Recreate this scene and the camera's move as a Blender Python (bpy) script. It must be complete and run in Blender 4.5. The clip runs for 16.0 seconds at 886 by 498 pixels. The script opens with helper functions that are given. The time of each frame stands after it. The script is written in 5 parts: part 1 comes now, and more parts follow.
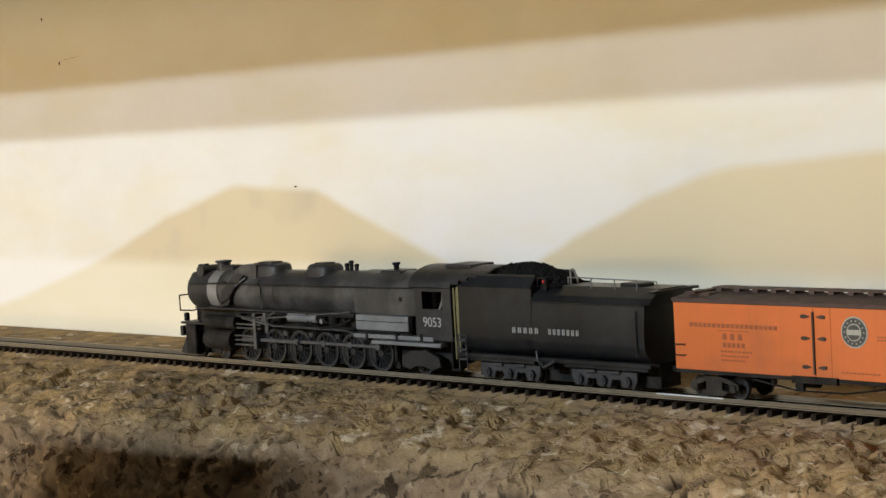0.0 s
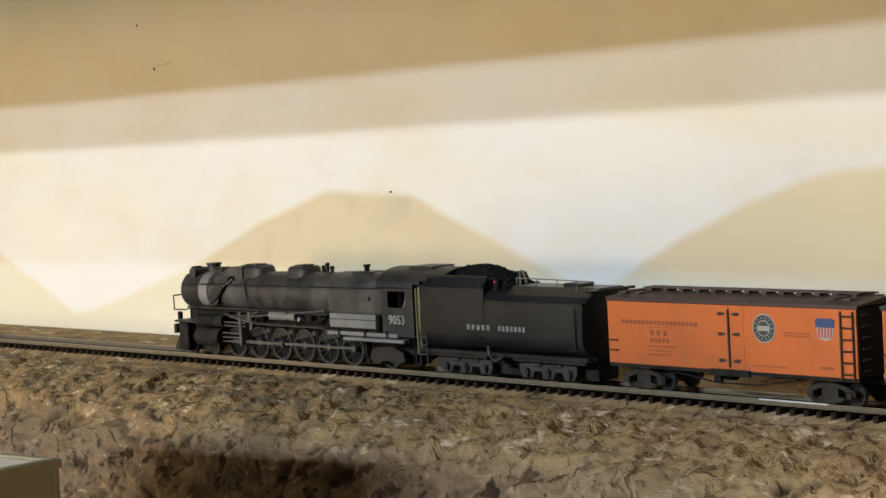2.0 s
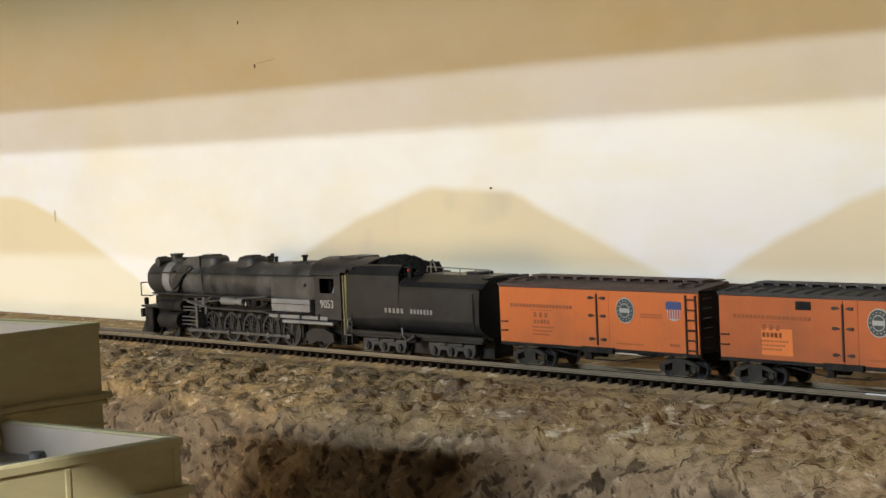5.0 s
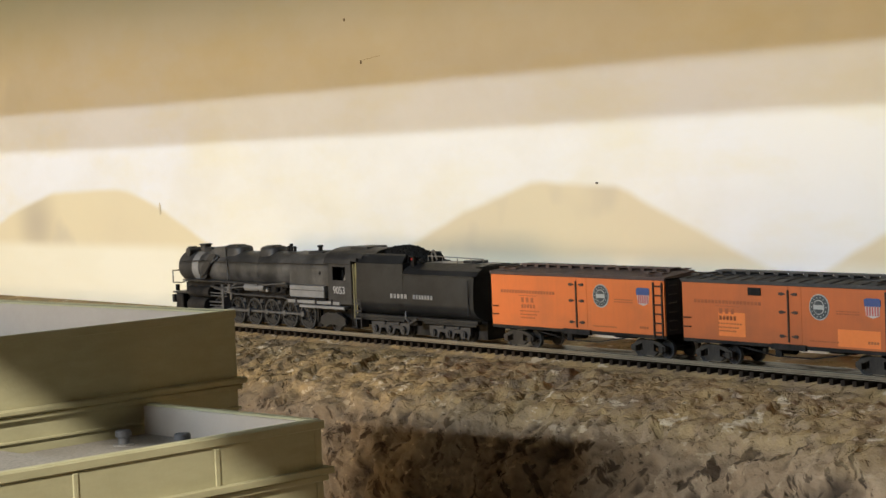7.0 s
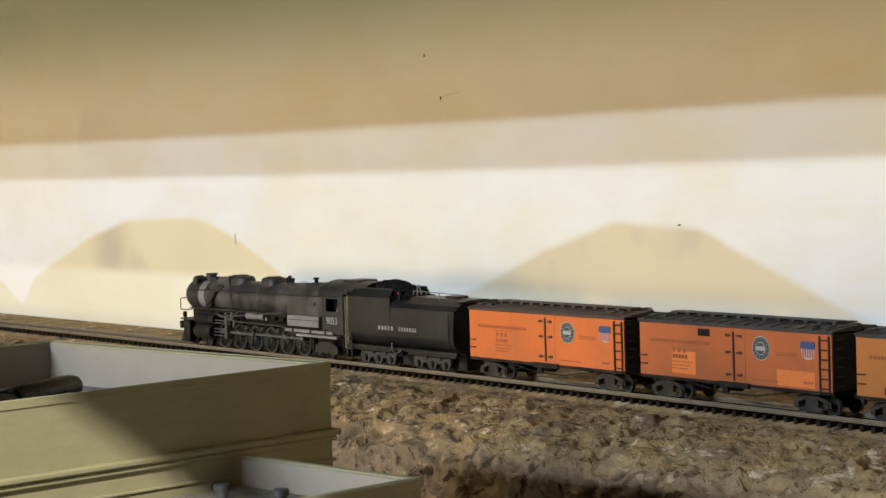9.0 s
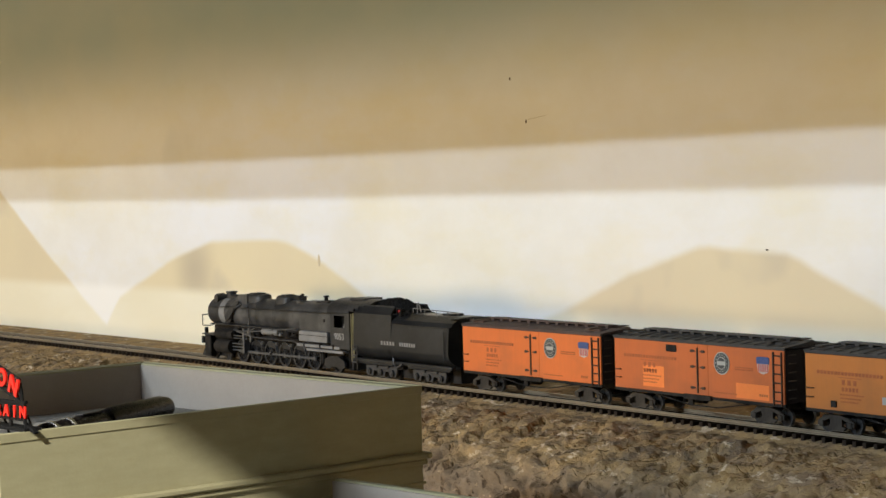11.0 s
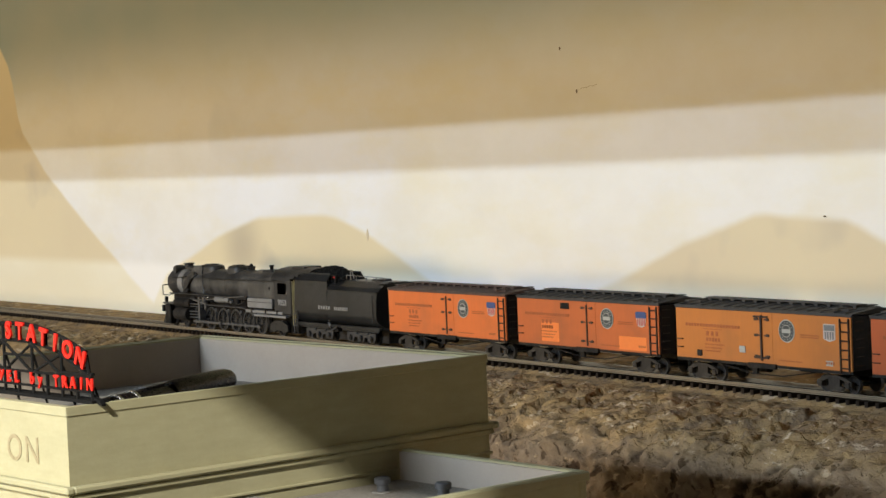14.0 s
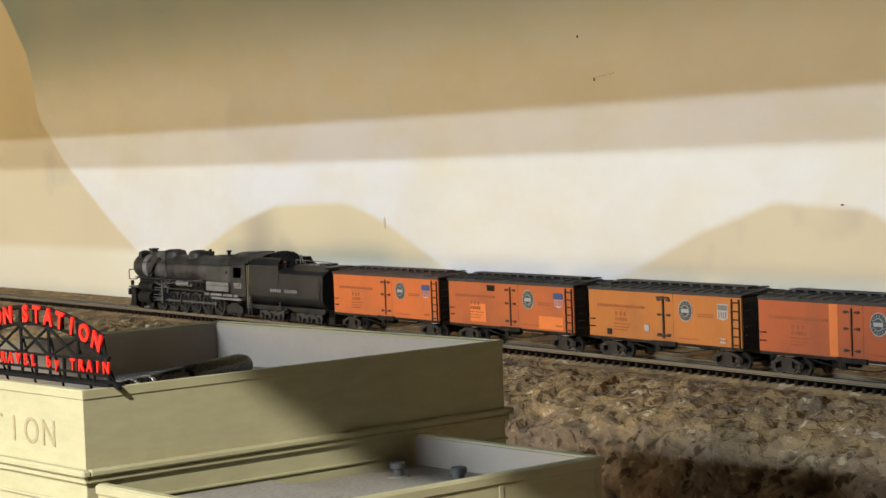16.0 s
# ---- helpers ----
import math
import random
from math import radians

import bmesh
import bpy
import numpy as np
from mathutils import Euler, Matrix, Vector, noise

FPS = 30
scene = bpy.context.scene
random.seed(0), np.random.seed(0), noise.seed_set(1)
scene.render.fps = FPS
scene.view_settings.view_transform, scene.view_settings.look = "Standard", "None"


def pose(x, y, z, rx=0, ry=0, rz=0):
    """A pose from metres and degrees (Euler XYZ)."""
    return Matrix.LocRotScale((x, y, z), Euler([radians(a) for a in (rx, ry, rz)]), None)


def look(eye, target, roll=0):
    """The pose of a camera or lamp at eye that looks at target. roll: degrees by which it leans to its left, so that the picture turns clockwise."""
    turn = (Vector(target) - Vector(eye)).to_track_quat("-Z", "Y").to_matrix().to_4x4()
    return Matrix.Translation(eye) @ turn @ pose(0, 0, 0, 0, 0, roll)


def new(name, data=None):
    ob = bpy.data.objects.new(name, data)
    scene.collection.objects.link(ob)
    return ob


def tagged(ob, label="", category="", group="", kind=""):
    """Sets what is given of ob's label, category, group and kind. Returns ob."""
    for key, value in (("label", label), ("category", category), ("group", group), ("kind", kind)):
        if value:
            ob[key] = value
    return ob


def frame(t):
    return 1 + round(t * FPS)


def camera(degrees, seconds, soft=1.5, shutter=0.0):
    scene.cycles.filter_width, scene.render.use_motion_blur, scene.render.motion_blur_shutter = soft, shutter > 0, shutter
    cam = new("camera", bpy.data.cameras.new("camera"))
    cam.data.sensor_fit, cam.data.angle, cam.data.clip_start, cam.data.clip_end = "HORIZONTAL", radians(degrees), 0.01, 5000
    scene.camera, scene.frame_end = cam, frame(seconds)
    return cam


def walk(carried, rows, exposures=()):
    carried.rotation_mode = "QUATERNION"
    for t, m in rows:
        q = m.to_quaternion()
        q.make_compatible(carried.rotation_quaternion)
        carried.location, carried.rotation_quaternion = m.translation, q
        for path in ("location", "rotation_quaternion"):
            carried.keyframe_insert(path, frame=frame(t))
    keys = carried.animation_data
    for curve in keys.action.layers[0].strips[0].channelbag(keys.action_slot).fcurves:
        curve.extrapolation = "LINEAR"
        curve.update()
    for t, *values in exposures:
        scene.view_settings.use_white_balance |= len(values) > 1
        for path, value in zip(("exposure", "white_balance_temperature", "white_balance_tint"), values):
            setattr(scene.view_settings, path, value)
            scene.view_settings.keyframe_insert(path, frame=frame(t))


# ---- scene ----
# camera: hand-held pan along the layout
cam = camera(24.4545, 16.0)
walk(cam, [
    (0.0, pose(0.0172, 0.0579, 0.1264, 86.235, 3.248, 48.355)),
    (0.5, pose(0.0165, 0.0569, 0.1274, 86.278, 3.125, 49.025)),
    (1.0, pose(0.0154, 0.0552, 0.1264, 86.414, 3.088, 49.632)),
    (1.5, pose(0.0134, 0.0534, 0.1251, 86.522, 3.135, 49.996)),
    (2.0, pose(0.0088, 0.0497, 0.1247, 86.614, 3.210, 50.473)),
    (2.5, pose(0.0066, 0.0433, 0.1228, 86.680, 3.350, 51.053)),
    (3.0, pose(0.0048, 0.0397, 0.1226, 86.929, 3.447, 51.613)),
    (5.5, pose(0.0052, 0.0250, 0.1163, 87.000, 2.486, 52.732)),
    (6.0, pose(0.0153, 0.0113, 0.1158, 86.992, 2.483, 53.145)),
    (6.5, pose(0.0132, 0.0029, 0.1142, 87.135, 2.518, 53.947)),
    (7.0, pose(0.0107, -0.0017, 0.1174, 87.008, 2.405, 54.459)),
    (7.5, pose(0.0095, -0.0076, 0.1246, 86.874, 2.235, 55.077)),
    (8.0, pose(0.0114, -0.0130, 0.1321, 86.960, 2.009, 55.403)),
    (8.5, pose(0.0043, -0.0175, 0.1366, 87.224, 1.836, 55.754)),
    (9.0, pose(0.0008, -0.0161, 0.1358, 87.361, 1.818, 55.936)),
    (9.5, pose(0.0040, -0.0204, 0.1374, 87.656, 1.665, 56.299)),
    (12.0, pose(-0.0146, -0.0226, 0.1367, 87.882, 1.769, 58.708)),
    (12.5, pose(-0.0198, -0.0218, 0.1319, 87.608, 2.004, 58.643)),
    (13.0, pose(-0.0183, -0.0246, 0.1342, 87.435, 2.106, 58.711)),
    (13.5, pose(-0.0191, -0.0256, 0.1336, 87.420, 2.310, 58.908)),
    (14.0, pose(-0.0168, -0.0281, 0.1329, 87.450, 2.346, 58.957)),
    (14.5, pose(-0.0146, -0.0312, 0.1331, 87.568, 2.170, 59.128)),
    (15.0, pose(-0.0169, -0.0290, 0.1335, 87.529, 1.946, 59.344)),
    (15.5, pose(-0.0164, -0.0283, 0.1325, 87.453, 1.961, 59.391)),
    (16.0, pose(-0.0161, -0.0279, 0.1307, 87.220, 2.192, 59.463)),
], exposures=[(0.0, -0.06, 6850, 11), (3.0, 0.0, 6800, 11), (7.0, 0.02, 6720, 11), (8.5, -0.05, 6600, 10.5), (9.5, -0.03, 6560, 10), (12.0, -0.13, 6500, 10), (16.0, -0.13, 6500, 10)])

# the engine's chimney along the track, in metres, time by time
RUN = [(0.0, -0.9062), (0.5, -0.9327), (1.0, -0.958), (1.5, -0.9832), (2.0, -1.0069), (2.5, -1.0322), (3.0, -1.0583), (5.5, -1.1831), (6.0, -1.2085), (6.5, -1.2326), (7.0, -1.2581), (7.5, -1.2848), (8.0, -1.3099), (8.5, -1.3335), (9.0, -1.3571), (9.5, -1.3814), (12.0, -1.5067), (12.5, -1.5337), (13.0, -1.5594), (13.5, -1.5839), (14.0, -1.6095), (14.5, -1.6361), (15.0, -1.662), (15.5, -1.6862), (16.0, -1.709)]
TRACK_Y, TRACK_BEND = 0.7272, -0.0401      # centre line y = TRACK_Y + TRACK_BEND x^2 / 2
WALL_OFF = 0.08                            # backdrop behind the centre line


def along(x, off=0.0, z=0.0):
    """A point beside the track's centre line."""
    sl = TRACK_BEND * x
    n = math.sqrt(1 + sl * sl)
    return Vector((x - off * sl / n, TRACK_Y + 0.5 * TRACK_BEND * x * x + off / n, z))


def on_track(x):
    return pose(x, TRACK_Y + 0.5 * TRACK_BEND * x * x, 0, 0, 0, math.degrees(math.atan(TRACK_BEND * x)))


def run_at(t):
    return float(np.interp(t, [r[0] for r in RUN], [r[1] for r in RUN]))

# ---- light: two ceiling fixtures of a closed room, and an added warm fill panel ----
world = bpy.data.worlds.new("world")
world.use_nodes = True
world.node_tree.nodes["Background"].inputs[0].default_value = (1.0, 0.9, 0.75, 1)
world.node_tree.nodes["Background"].inputs[1].default_value = 0.02
scene.world = world


def tube_lamp(name, eye, target, length, width, watts, colour):
    data = bpy.data.lights.new(name, "AREA")
    data.shape, data.size, data.size_y, data.energy, data.color = "RECTANGLE", length, width, watts, colour
    ob = new(name, data)
    ob.matrix_world = look(eye, target)
    return ob


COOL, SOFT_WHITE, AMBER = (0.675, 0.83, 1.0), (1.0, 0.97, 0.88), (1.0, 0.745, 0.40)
tube_lamp("tube_lamp", (-0.86, -2.62, 1.231), (-1.0, 0.7, 0.0), 1.15, 0.012, 56, COOL)
tube_lamp("tube_lamp", (-0.86, -2.62, 1.164), (-1.0, 0.7, 0.0), 1.15, 0.012, 43, COOL)
tube_lamp("ceiling_lamp", (0.62, -1.38, 1.318), (-0.7, 0.3, 0.0), 0.026, 0.022, 110, SOFT_WHITE)
# unseen warm panel, added as fill light for the upper backdrop
tube_lamp("warm_fill_panel", (-1.62, -3.53, 0.10), (-1.5, 0.7, 0.10), 1.2, 0.9, 80, AMBER)
scene.view_settings.exposure = 0.0

# ---- materials ----


def nodes_of(name):
    m = bpy.data.materials.new(name)
    m.use_nodes = True
    return m, m.node_tree.nodes, m.node_tree.links, m.node_tree.nodes["Principled BSDF"]


def mixed(nd, lk, fac, a, b):
    n = nd.new("ShaderNodeMix")
    n.data_type = "RGBA"
    for sock, v in ((n.inputs[0], fac), (n.inputs[6], a), (n.inputs[7], b)):
        if isinstance(v, (int, float)):
            sock.default_value = v
        elif isinstance(v, tuple):
            sock.default_value = (*v[:3], 1)
        else:
            lk.new(v, sock)
    return n.outputs[2]


def noise_of(nd, lk, scale, detail=4, rough=0.6, lo=0.4, hi=0.6, coord=None, stretch=None):
    if coord is None:
        coord = nd.new("ShaderNodeTexCoord").outputs["Object"]
    if stretch:
        mp = nd.new("ShaderNodeMapping")
        mp.inputs["Scale"].default_value = stretch
        lk.new(coord, mp.inputs[0])
        coord = mp.outputs[0]
    n = nd.new("ShaderNodeTexNoise")
    n.inputs["Scale"].default_value, n.inputs["Detail"].default_value, n.inputs["Roughness"].default_value = scale, detail, rough
    lk.new(coord, n.inputs["Vector"])
    r = nd.new("ShaderNodeMapRange")
    r.inputs[1].default_value, r.inputs[2].default_value = lo, hi
    lk.new(n.outputs["Fac"], r.inputs[0])
    return r.outputs[0]


def bumped(nd, lk, bs, height, strength, distance):
    b = nd.new("ShaderNodeBump")
    b.inputs["Strength"].default_value, b.inputs["Distance"].default_value = strength, distance
    lk.new(height, b.inputs["Height"])
    lk.new(b.outputs[0], bs.inputs["Normal"])


def worn(name, a, b, rough=0.6, metal=0.0, scale=120, fine=900, dust=None, dust_amount=0.35, bump=0.15, stretch=None, sheen=0.5):
    """Paint, plastic or metal with blotches, fine grain and some dust."""
    m, nd, lk, bs = nodes_of(name)
    col = mixed(nd, lk, noise_of(nd, lk, scale, 5, 0.65, 0.3, 0.7, stretch=stretch), a, b)
    if dust:
        f = noise_of(nd, lk, scale * 0.45, 6, 0.7, 0.45, 0.75)
        k = nd.new("ShaderNodeMath")
        k.operation = "MULTIPLY"
        k.inputs[1].default_value = dust_amount
        lk.new(f, k.inputs[0])
        col = mixed(nd, lk, k.outputs[0], col, dust)
    lk.new(col, bs.inputs["Base Color"])
    g = noise_of(nd, lk, fine, 3, 0.6, 0.3, 0.7)
    rr = nd.new("ShaderNodeMapRange")
    rr.inputs[3].default_value, rr.inputs[4].default_value = rough - 0.1, min(1, rough + 0.12)
    lk.new(g, rr.inputs[0])
    lk.new(rr.outputs[0], bs.inputs["Roughness"])
    bs.inputs["Metallic"].default_value = metal
    bs.inputs["Specular IOR Level"].default_value = sheen
    if bump:
        bumped(nd, lk, bs, g, bump, 0.0002)
    return m


BLACK = worn("engine_black", (0.012, 0.012, 0.0125), (0.030, 0.029, 0.029), 0.48, 0, 90, 1500, (0.10, 0.095, 0.09), 0.5, sheen=0.36)
# dust streaks here also put the boiler's soft highlights into the colour
JACKET = worn("boiler_jacket", (0.014, 0.0138, 0.0138), (0.058, 0.056, 0.054), 0.42, 0, 60, 1500, (0.20, 0.19, 0.18), 0.65, stretch=(1, 1, 0.35), sheen=0.45)
TANK = worn("tender_black", (0.0065, 0.0072, 0.0085), (0.013, 0.0138, 0.0155), 0.36, 0, 60, 1500, (0.062, 0.064, 0.064), 0.4, sheen=0.34)
CAST = worn("cast_truck_grey", (0.022, 0.022, 0.024), (0.048, 0.047, 0.049), 0.5, 0.1, 300, 1500, (0.10, 0.09, 0.08), 0.4)
TRUCK = worn("car_truck_brown", (0.024, 0.020, 0.016), (0.046, 0.039, 0.032), 0.7, 0, 300, 1500, (0.11, 0.09, 0.07), 0.4, sheen=0.2)
GREY = worn("graphite_grey", (0.15, 0.148, 0.145), (0.25, 0.245, 0.24), 0.5, 0, 90, 1500, (0.10, 0.09, 0.08), 0.4)
DARK = worn("underframe_black", (0.007, 0.007, 0.007), (0.018, 0.016, 0.015), 0.75, 0, 160, 1200, (0.10, 0.085, 0.07), 0.35, sheen=0.15)
STEEL = worn("rod_steel", (0.07, 0.07, 0.072), (0.14, 0.14, 0.14), 0.4, 0.4, 200, 1500)
WHEEL = worn("wheel_grey", (0.009, 0.009, 0.010), (0.022, 0.021, 0.021), 0.5, 0.1, 200, 1500)
BRIGHT = worn("bright_tyre", (0.55, 0.55, 0.56), (0.7, 0.7, 0.7), 0.25, 1.0, 200, 1500)
COAL = worn("coal", (0.004, 0.004, 0.004), (0.012, 0.012, 0.012), 0.8, 0, 600, 1500, bump=0.6, sheen=0.12)
WHITE = worn("lettering_white", (0.33, 0.33, 0.32), (0.44, 0.43, 0.415), 0.6, 0, 300, 900)
YELLOW = worn("yellow_pipe", (0.23, 0.20, 0.085), (0.16, 0.135, 0.06), 0.5, 0, 300, 900)
RED = worn("marker_red", (0.80, 0.03, 0.03), (0.65, 0.02, 0.02), 0.3, 0, 300, 900)


def orange(name, a, b, grime):
    """Car side: vertical boards, faded paint, road grime."""
    m, nd, lk, bs = nodes_of(name)
    co = nd.new("ShaderNodeTexCoord").outputs["Object"]
    col = mixed(nd, lk, noise_of(nd, lk, 40, 5, 0.6, 0.3, 0.7, co), a, b)
    streak = noise_of(nd, lk, 500, 3, 0.6, 0.42, 0.75, co, (1, 1, 0.06))
    k = nd.new("ShaderNodeMath")
    k.operation = "MULTIPLY"
    k.inputs[1].default_value = 0.13
    lk.new(streak, k.inputs[0])
    col = mixed(nd, lk, k.outputs[0], col, grime)
    k2 = nd.new("ShaderNodeMath")
    k2.operation = "MULTIPLY"
    k2.inputs[1].default_value = 0.45
    lk.new(noise_of(nd, lk, 24, 5, 0.6, 0.5, 0.72, co, (0.8, 1, 1.3)), k2.inputs[0])
    col = mixed(nd, lk, k2.outputs[0], col, grime)
    lk.new(col, bs.inputs["Base Color"])
    bs.inputs["Roughness"].default_value = 0.5
    w = nd.new("ShaderNodeTexWave")
    w.bands_direction = "X"
    w.inputs["Scale"].default_value, w.inputs["Distortion"].default_value = 260, 0.2
    lk.new(co, w.inputs[0])
    bumped(nd, lk, bs, w.outputs["Fac"], 0.025, 0.0002)
    return m


ORANGE_A = orange("reefer_orange", (0.68, 0.155, 0.030), (0.58, 0.138, 0.030), (0.30, 0.095, 0.035))
ORANGE_B = orange("reefer_orange_grimy", (0.53, 0.122, 0.028), (0.42, 0.105, 0.028), (0.22, 0.075, 0.03))
ORANGE_C = orange("reefer_yellow_orange", (0.53, 0.172, 0.030), (0.44, 0.148, 0.030), (0.24, 0.10, 0.035))
ORANGE_D = orange("reefer_red_orange", (0.49, 0.10, 0.026), (0.39, 0.088, 0.026), (0.20, 0.06, 0.026))
PATCH = worn("fresh_orange_patch", (0.80, 0.21, 0.04), (0.74, 0.19, 0.04), 0.55, 0, 200, 900)
ROOF_BROWN = worn("roof_brown", (0.055, 0.032, 0.026), (0.085, 0.05, 0.04), 0.75, 0, 120, 1200, (0.14, 0.11, 0.09), 0.3)
ROOF_BLACK = worn("roof_black", (0.028, 0.026, 0.025), (0.05, 0.046, 0.043), 0.75, 0, 120, 1200, (0.12, 0.10, 0.085), 0.3)
END_BROWN = worn("end_brown", (0.026, 0.011, 0.009), (0.016, 0.008, 0.007), 0.7, 0, 120, 1200)
IRON = worn("ironwork_dark", (0.03, 0.018, 0.014), (0.06, 0.03, 0.02), 0.6, 0, 300, 1200)
INK = worn("lettering_dark", (0.26, 0.07, 0.022), (0.36, 0.095, 0.028), 0.6, 0, 300, 900)
HERALD_W = worn("herald_white", (0.46, 0.445, 0.40), (0.33, 0.33, 0.30), 0.6, 0, 600, 900)
HERALD_K = worn("herald_black", (0.03, 0.035, 0.035), (0.08, 0.085, 0.08), 0.6, 0, 900, 900)
SHIELD_B = worn("shield_blue", (0.03, 0.06, 0.18), (0.05, 0.08, 0.2), 0.6, 0, 600, 900)
SHIELD_R = worn("shield_red", (0.5, 0.09, 0.08), (0.45, 0.1, 0.08), 0.6, 0, 600, 900)
SHIELD_G = worn("shield_grey", (0.12, 0.13, 0.13), (0.2, 0.2, 0.19), 0.6, 0, 600, 900)
SHIELD_W = worn("shield_white", (0.52, 0.43, 0.38), (0.46, 0.38, 0.34), 0.6, 0, 600, 900)

TIE = worn("tie_brown", (0.016, 0.011, 0.008), (0.030, 0.021, 0.015), 0.9, 0, 400, 1500, (0.10, 0.075, 0.05), 0.3, sheen=0.1)
RAIL_SIDE = worn("rail_rust", (0.150, 0.115, 0.072), (0.215, 0.168, 0.110), 0.8, 0, 150, 1200)
RAIL = worn("rail_weathered", (0.41, 0.345, 0.24), (0.50, 0.43, 0.31), 0.5, 0.0, 150, 1200)
# near-white base colour stands in for the polished metal's shine
RAIL_NEW = worn("rail_bright", (0.80, 0.79, 0.77), (0.88, 0.87, 0.85), 0.35, 0.2, 150, 1200)
CREAM = worn("station_cream", (0.335, 0.31, 0.180), (0.385, 0.355, 0.215), 0.7, 0, 60, 700, (0.28, 0.255, 0.145), 0.4, stretch=(1, 1, 4))
STYRENE = worn("parapet_inside_grey", (0.335, 0.285, 0.235), (0.375, 0.32, 0.265), 0.7, 0, 50, 700)
GRAVEL = worn("roof_gravel", (0.16, 0.145, 0.12), (0.30, 0.27, 0.23), 0.9, 0, 700, 2500, bump=0.8)
LETTER_DUST = worn("carved_lettering", (0.22, 0.175, 0.095), (0.34, 0.285, 0.165), 0.8, 0, 300, 900)
DUCT = worn("duct_dark", (0.06, 0.06, 0.065), (0.10, 0.10, 0.10), 0.5, 0.2, 200, 1200)
GLOSS = worn("gloss_black", (0.004, 0.003, 0.004), (0.008, 0.006, 0.007), 0.30, 0, 200, 1200, bump=0.0, sheen=0.3)
SHEET = worn("grey_sheet", (0.13, 0.12, 0.105), (0.20, 0.185, 0.165), 0.8, 0, 100, 900)
SIGN_RED = worn("sign_red", (0.66, 0.018, 0.010), (0.56, 0.015, 0.008), 0.5, 0, 200, 900, sheen=0.2)
SIGN_BLACK = worn("sign_black", (0.006, 0.006, 0.006), (0.012, 0.011, 0.010), 0.88, 0, 200, 900, sheen=0.1)
PLAIN = worn("room_plaster", (0.62, 0.58, 0.50), (0.58, 0.54, 0.46), 0.9, 0, 3, 60)
SHADE = worn("dark_blocker", (0.035, 0.03, 0.027), (0.05, 0.042, 0.036), 0.9, 0, 3, 60)
# unseen low ground, kept dark to cut light bounced onto the station
DARK_GROUND = worn("dark_low_ground", (0.035, 0.033, 0.03), (0.055, 0.05, 0.046), 0.9, 0, 40, 900)
SMEAR = worn("ochre_smear", (0.60, 0.50, 0.34), (0.66, 0.56, 0.39), 0.85, 0, 200, 900)
CRACK = worn("crack_brown", (0.36, 0.28, 0.17), (0.44, 0.35, 0.22), 0.9, 0, 400, 900)
SPECK = worn("dirt_fleck", (0.10, 0.075, 0.05), (0.16, 0.12, 0.08), 0.8, 0, 400, 900)
# unseen floor, made pale to bounce light up onto the backdrop
FLOOR = worn("pale_bounce_floor", (0.52, 0.46, 0.34), (0.58, 0.51, 0.39), 0.95, 0, 6, 400)


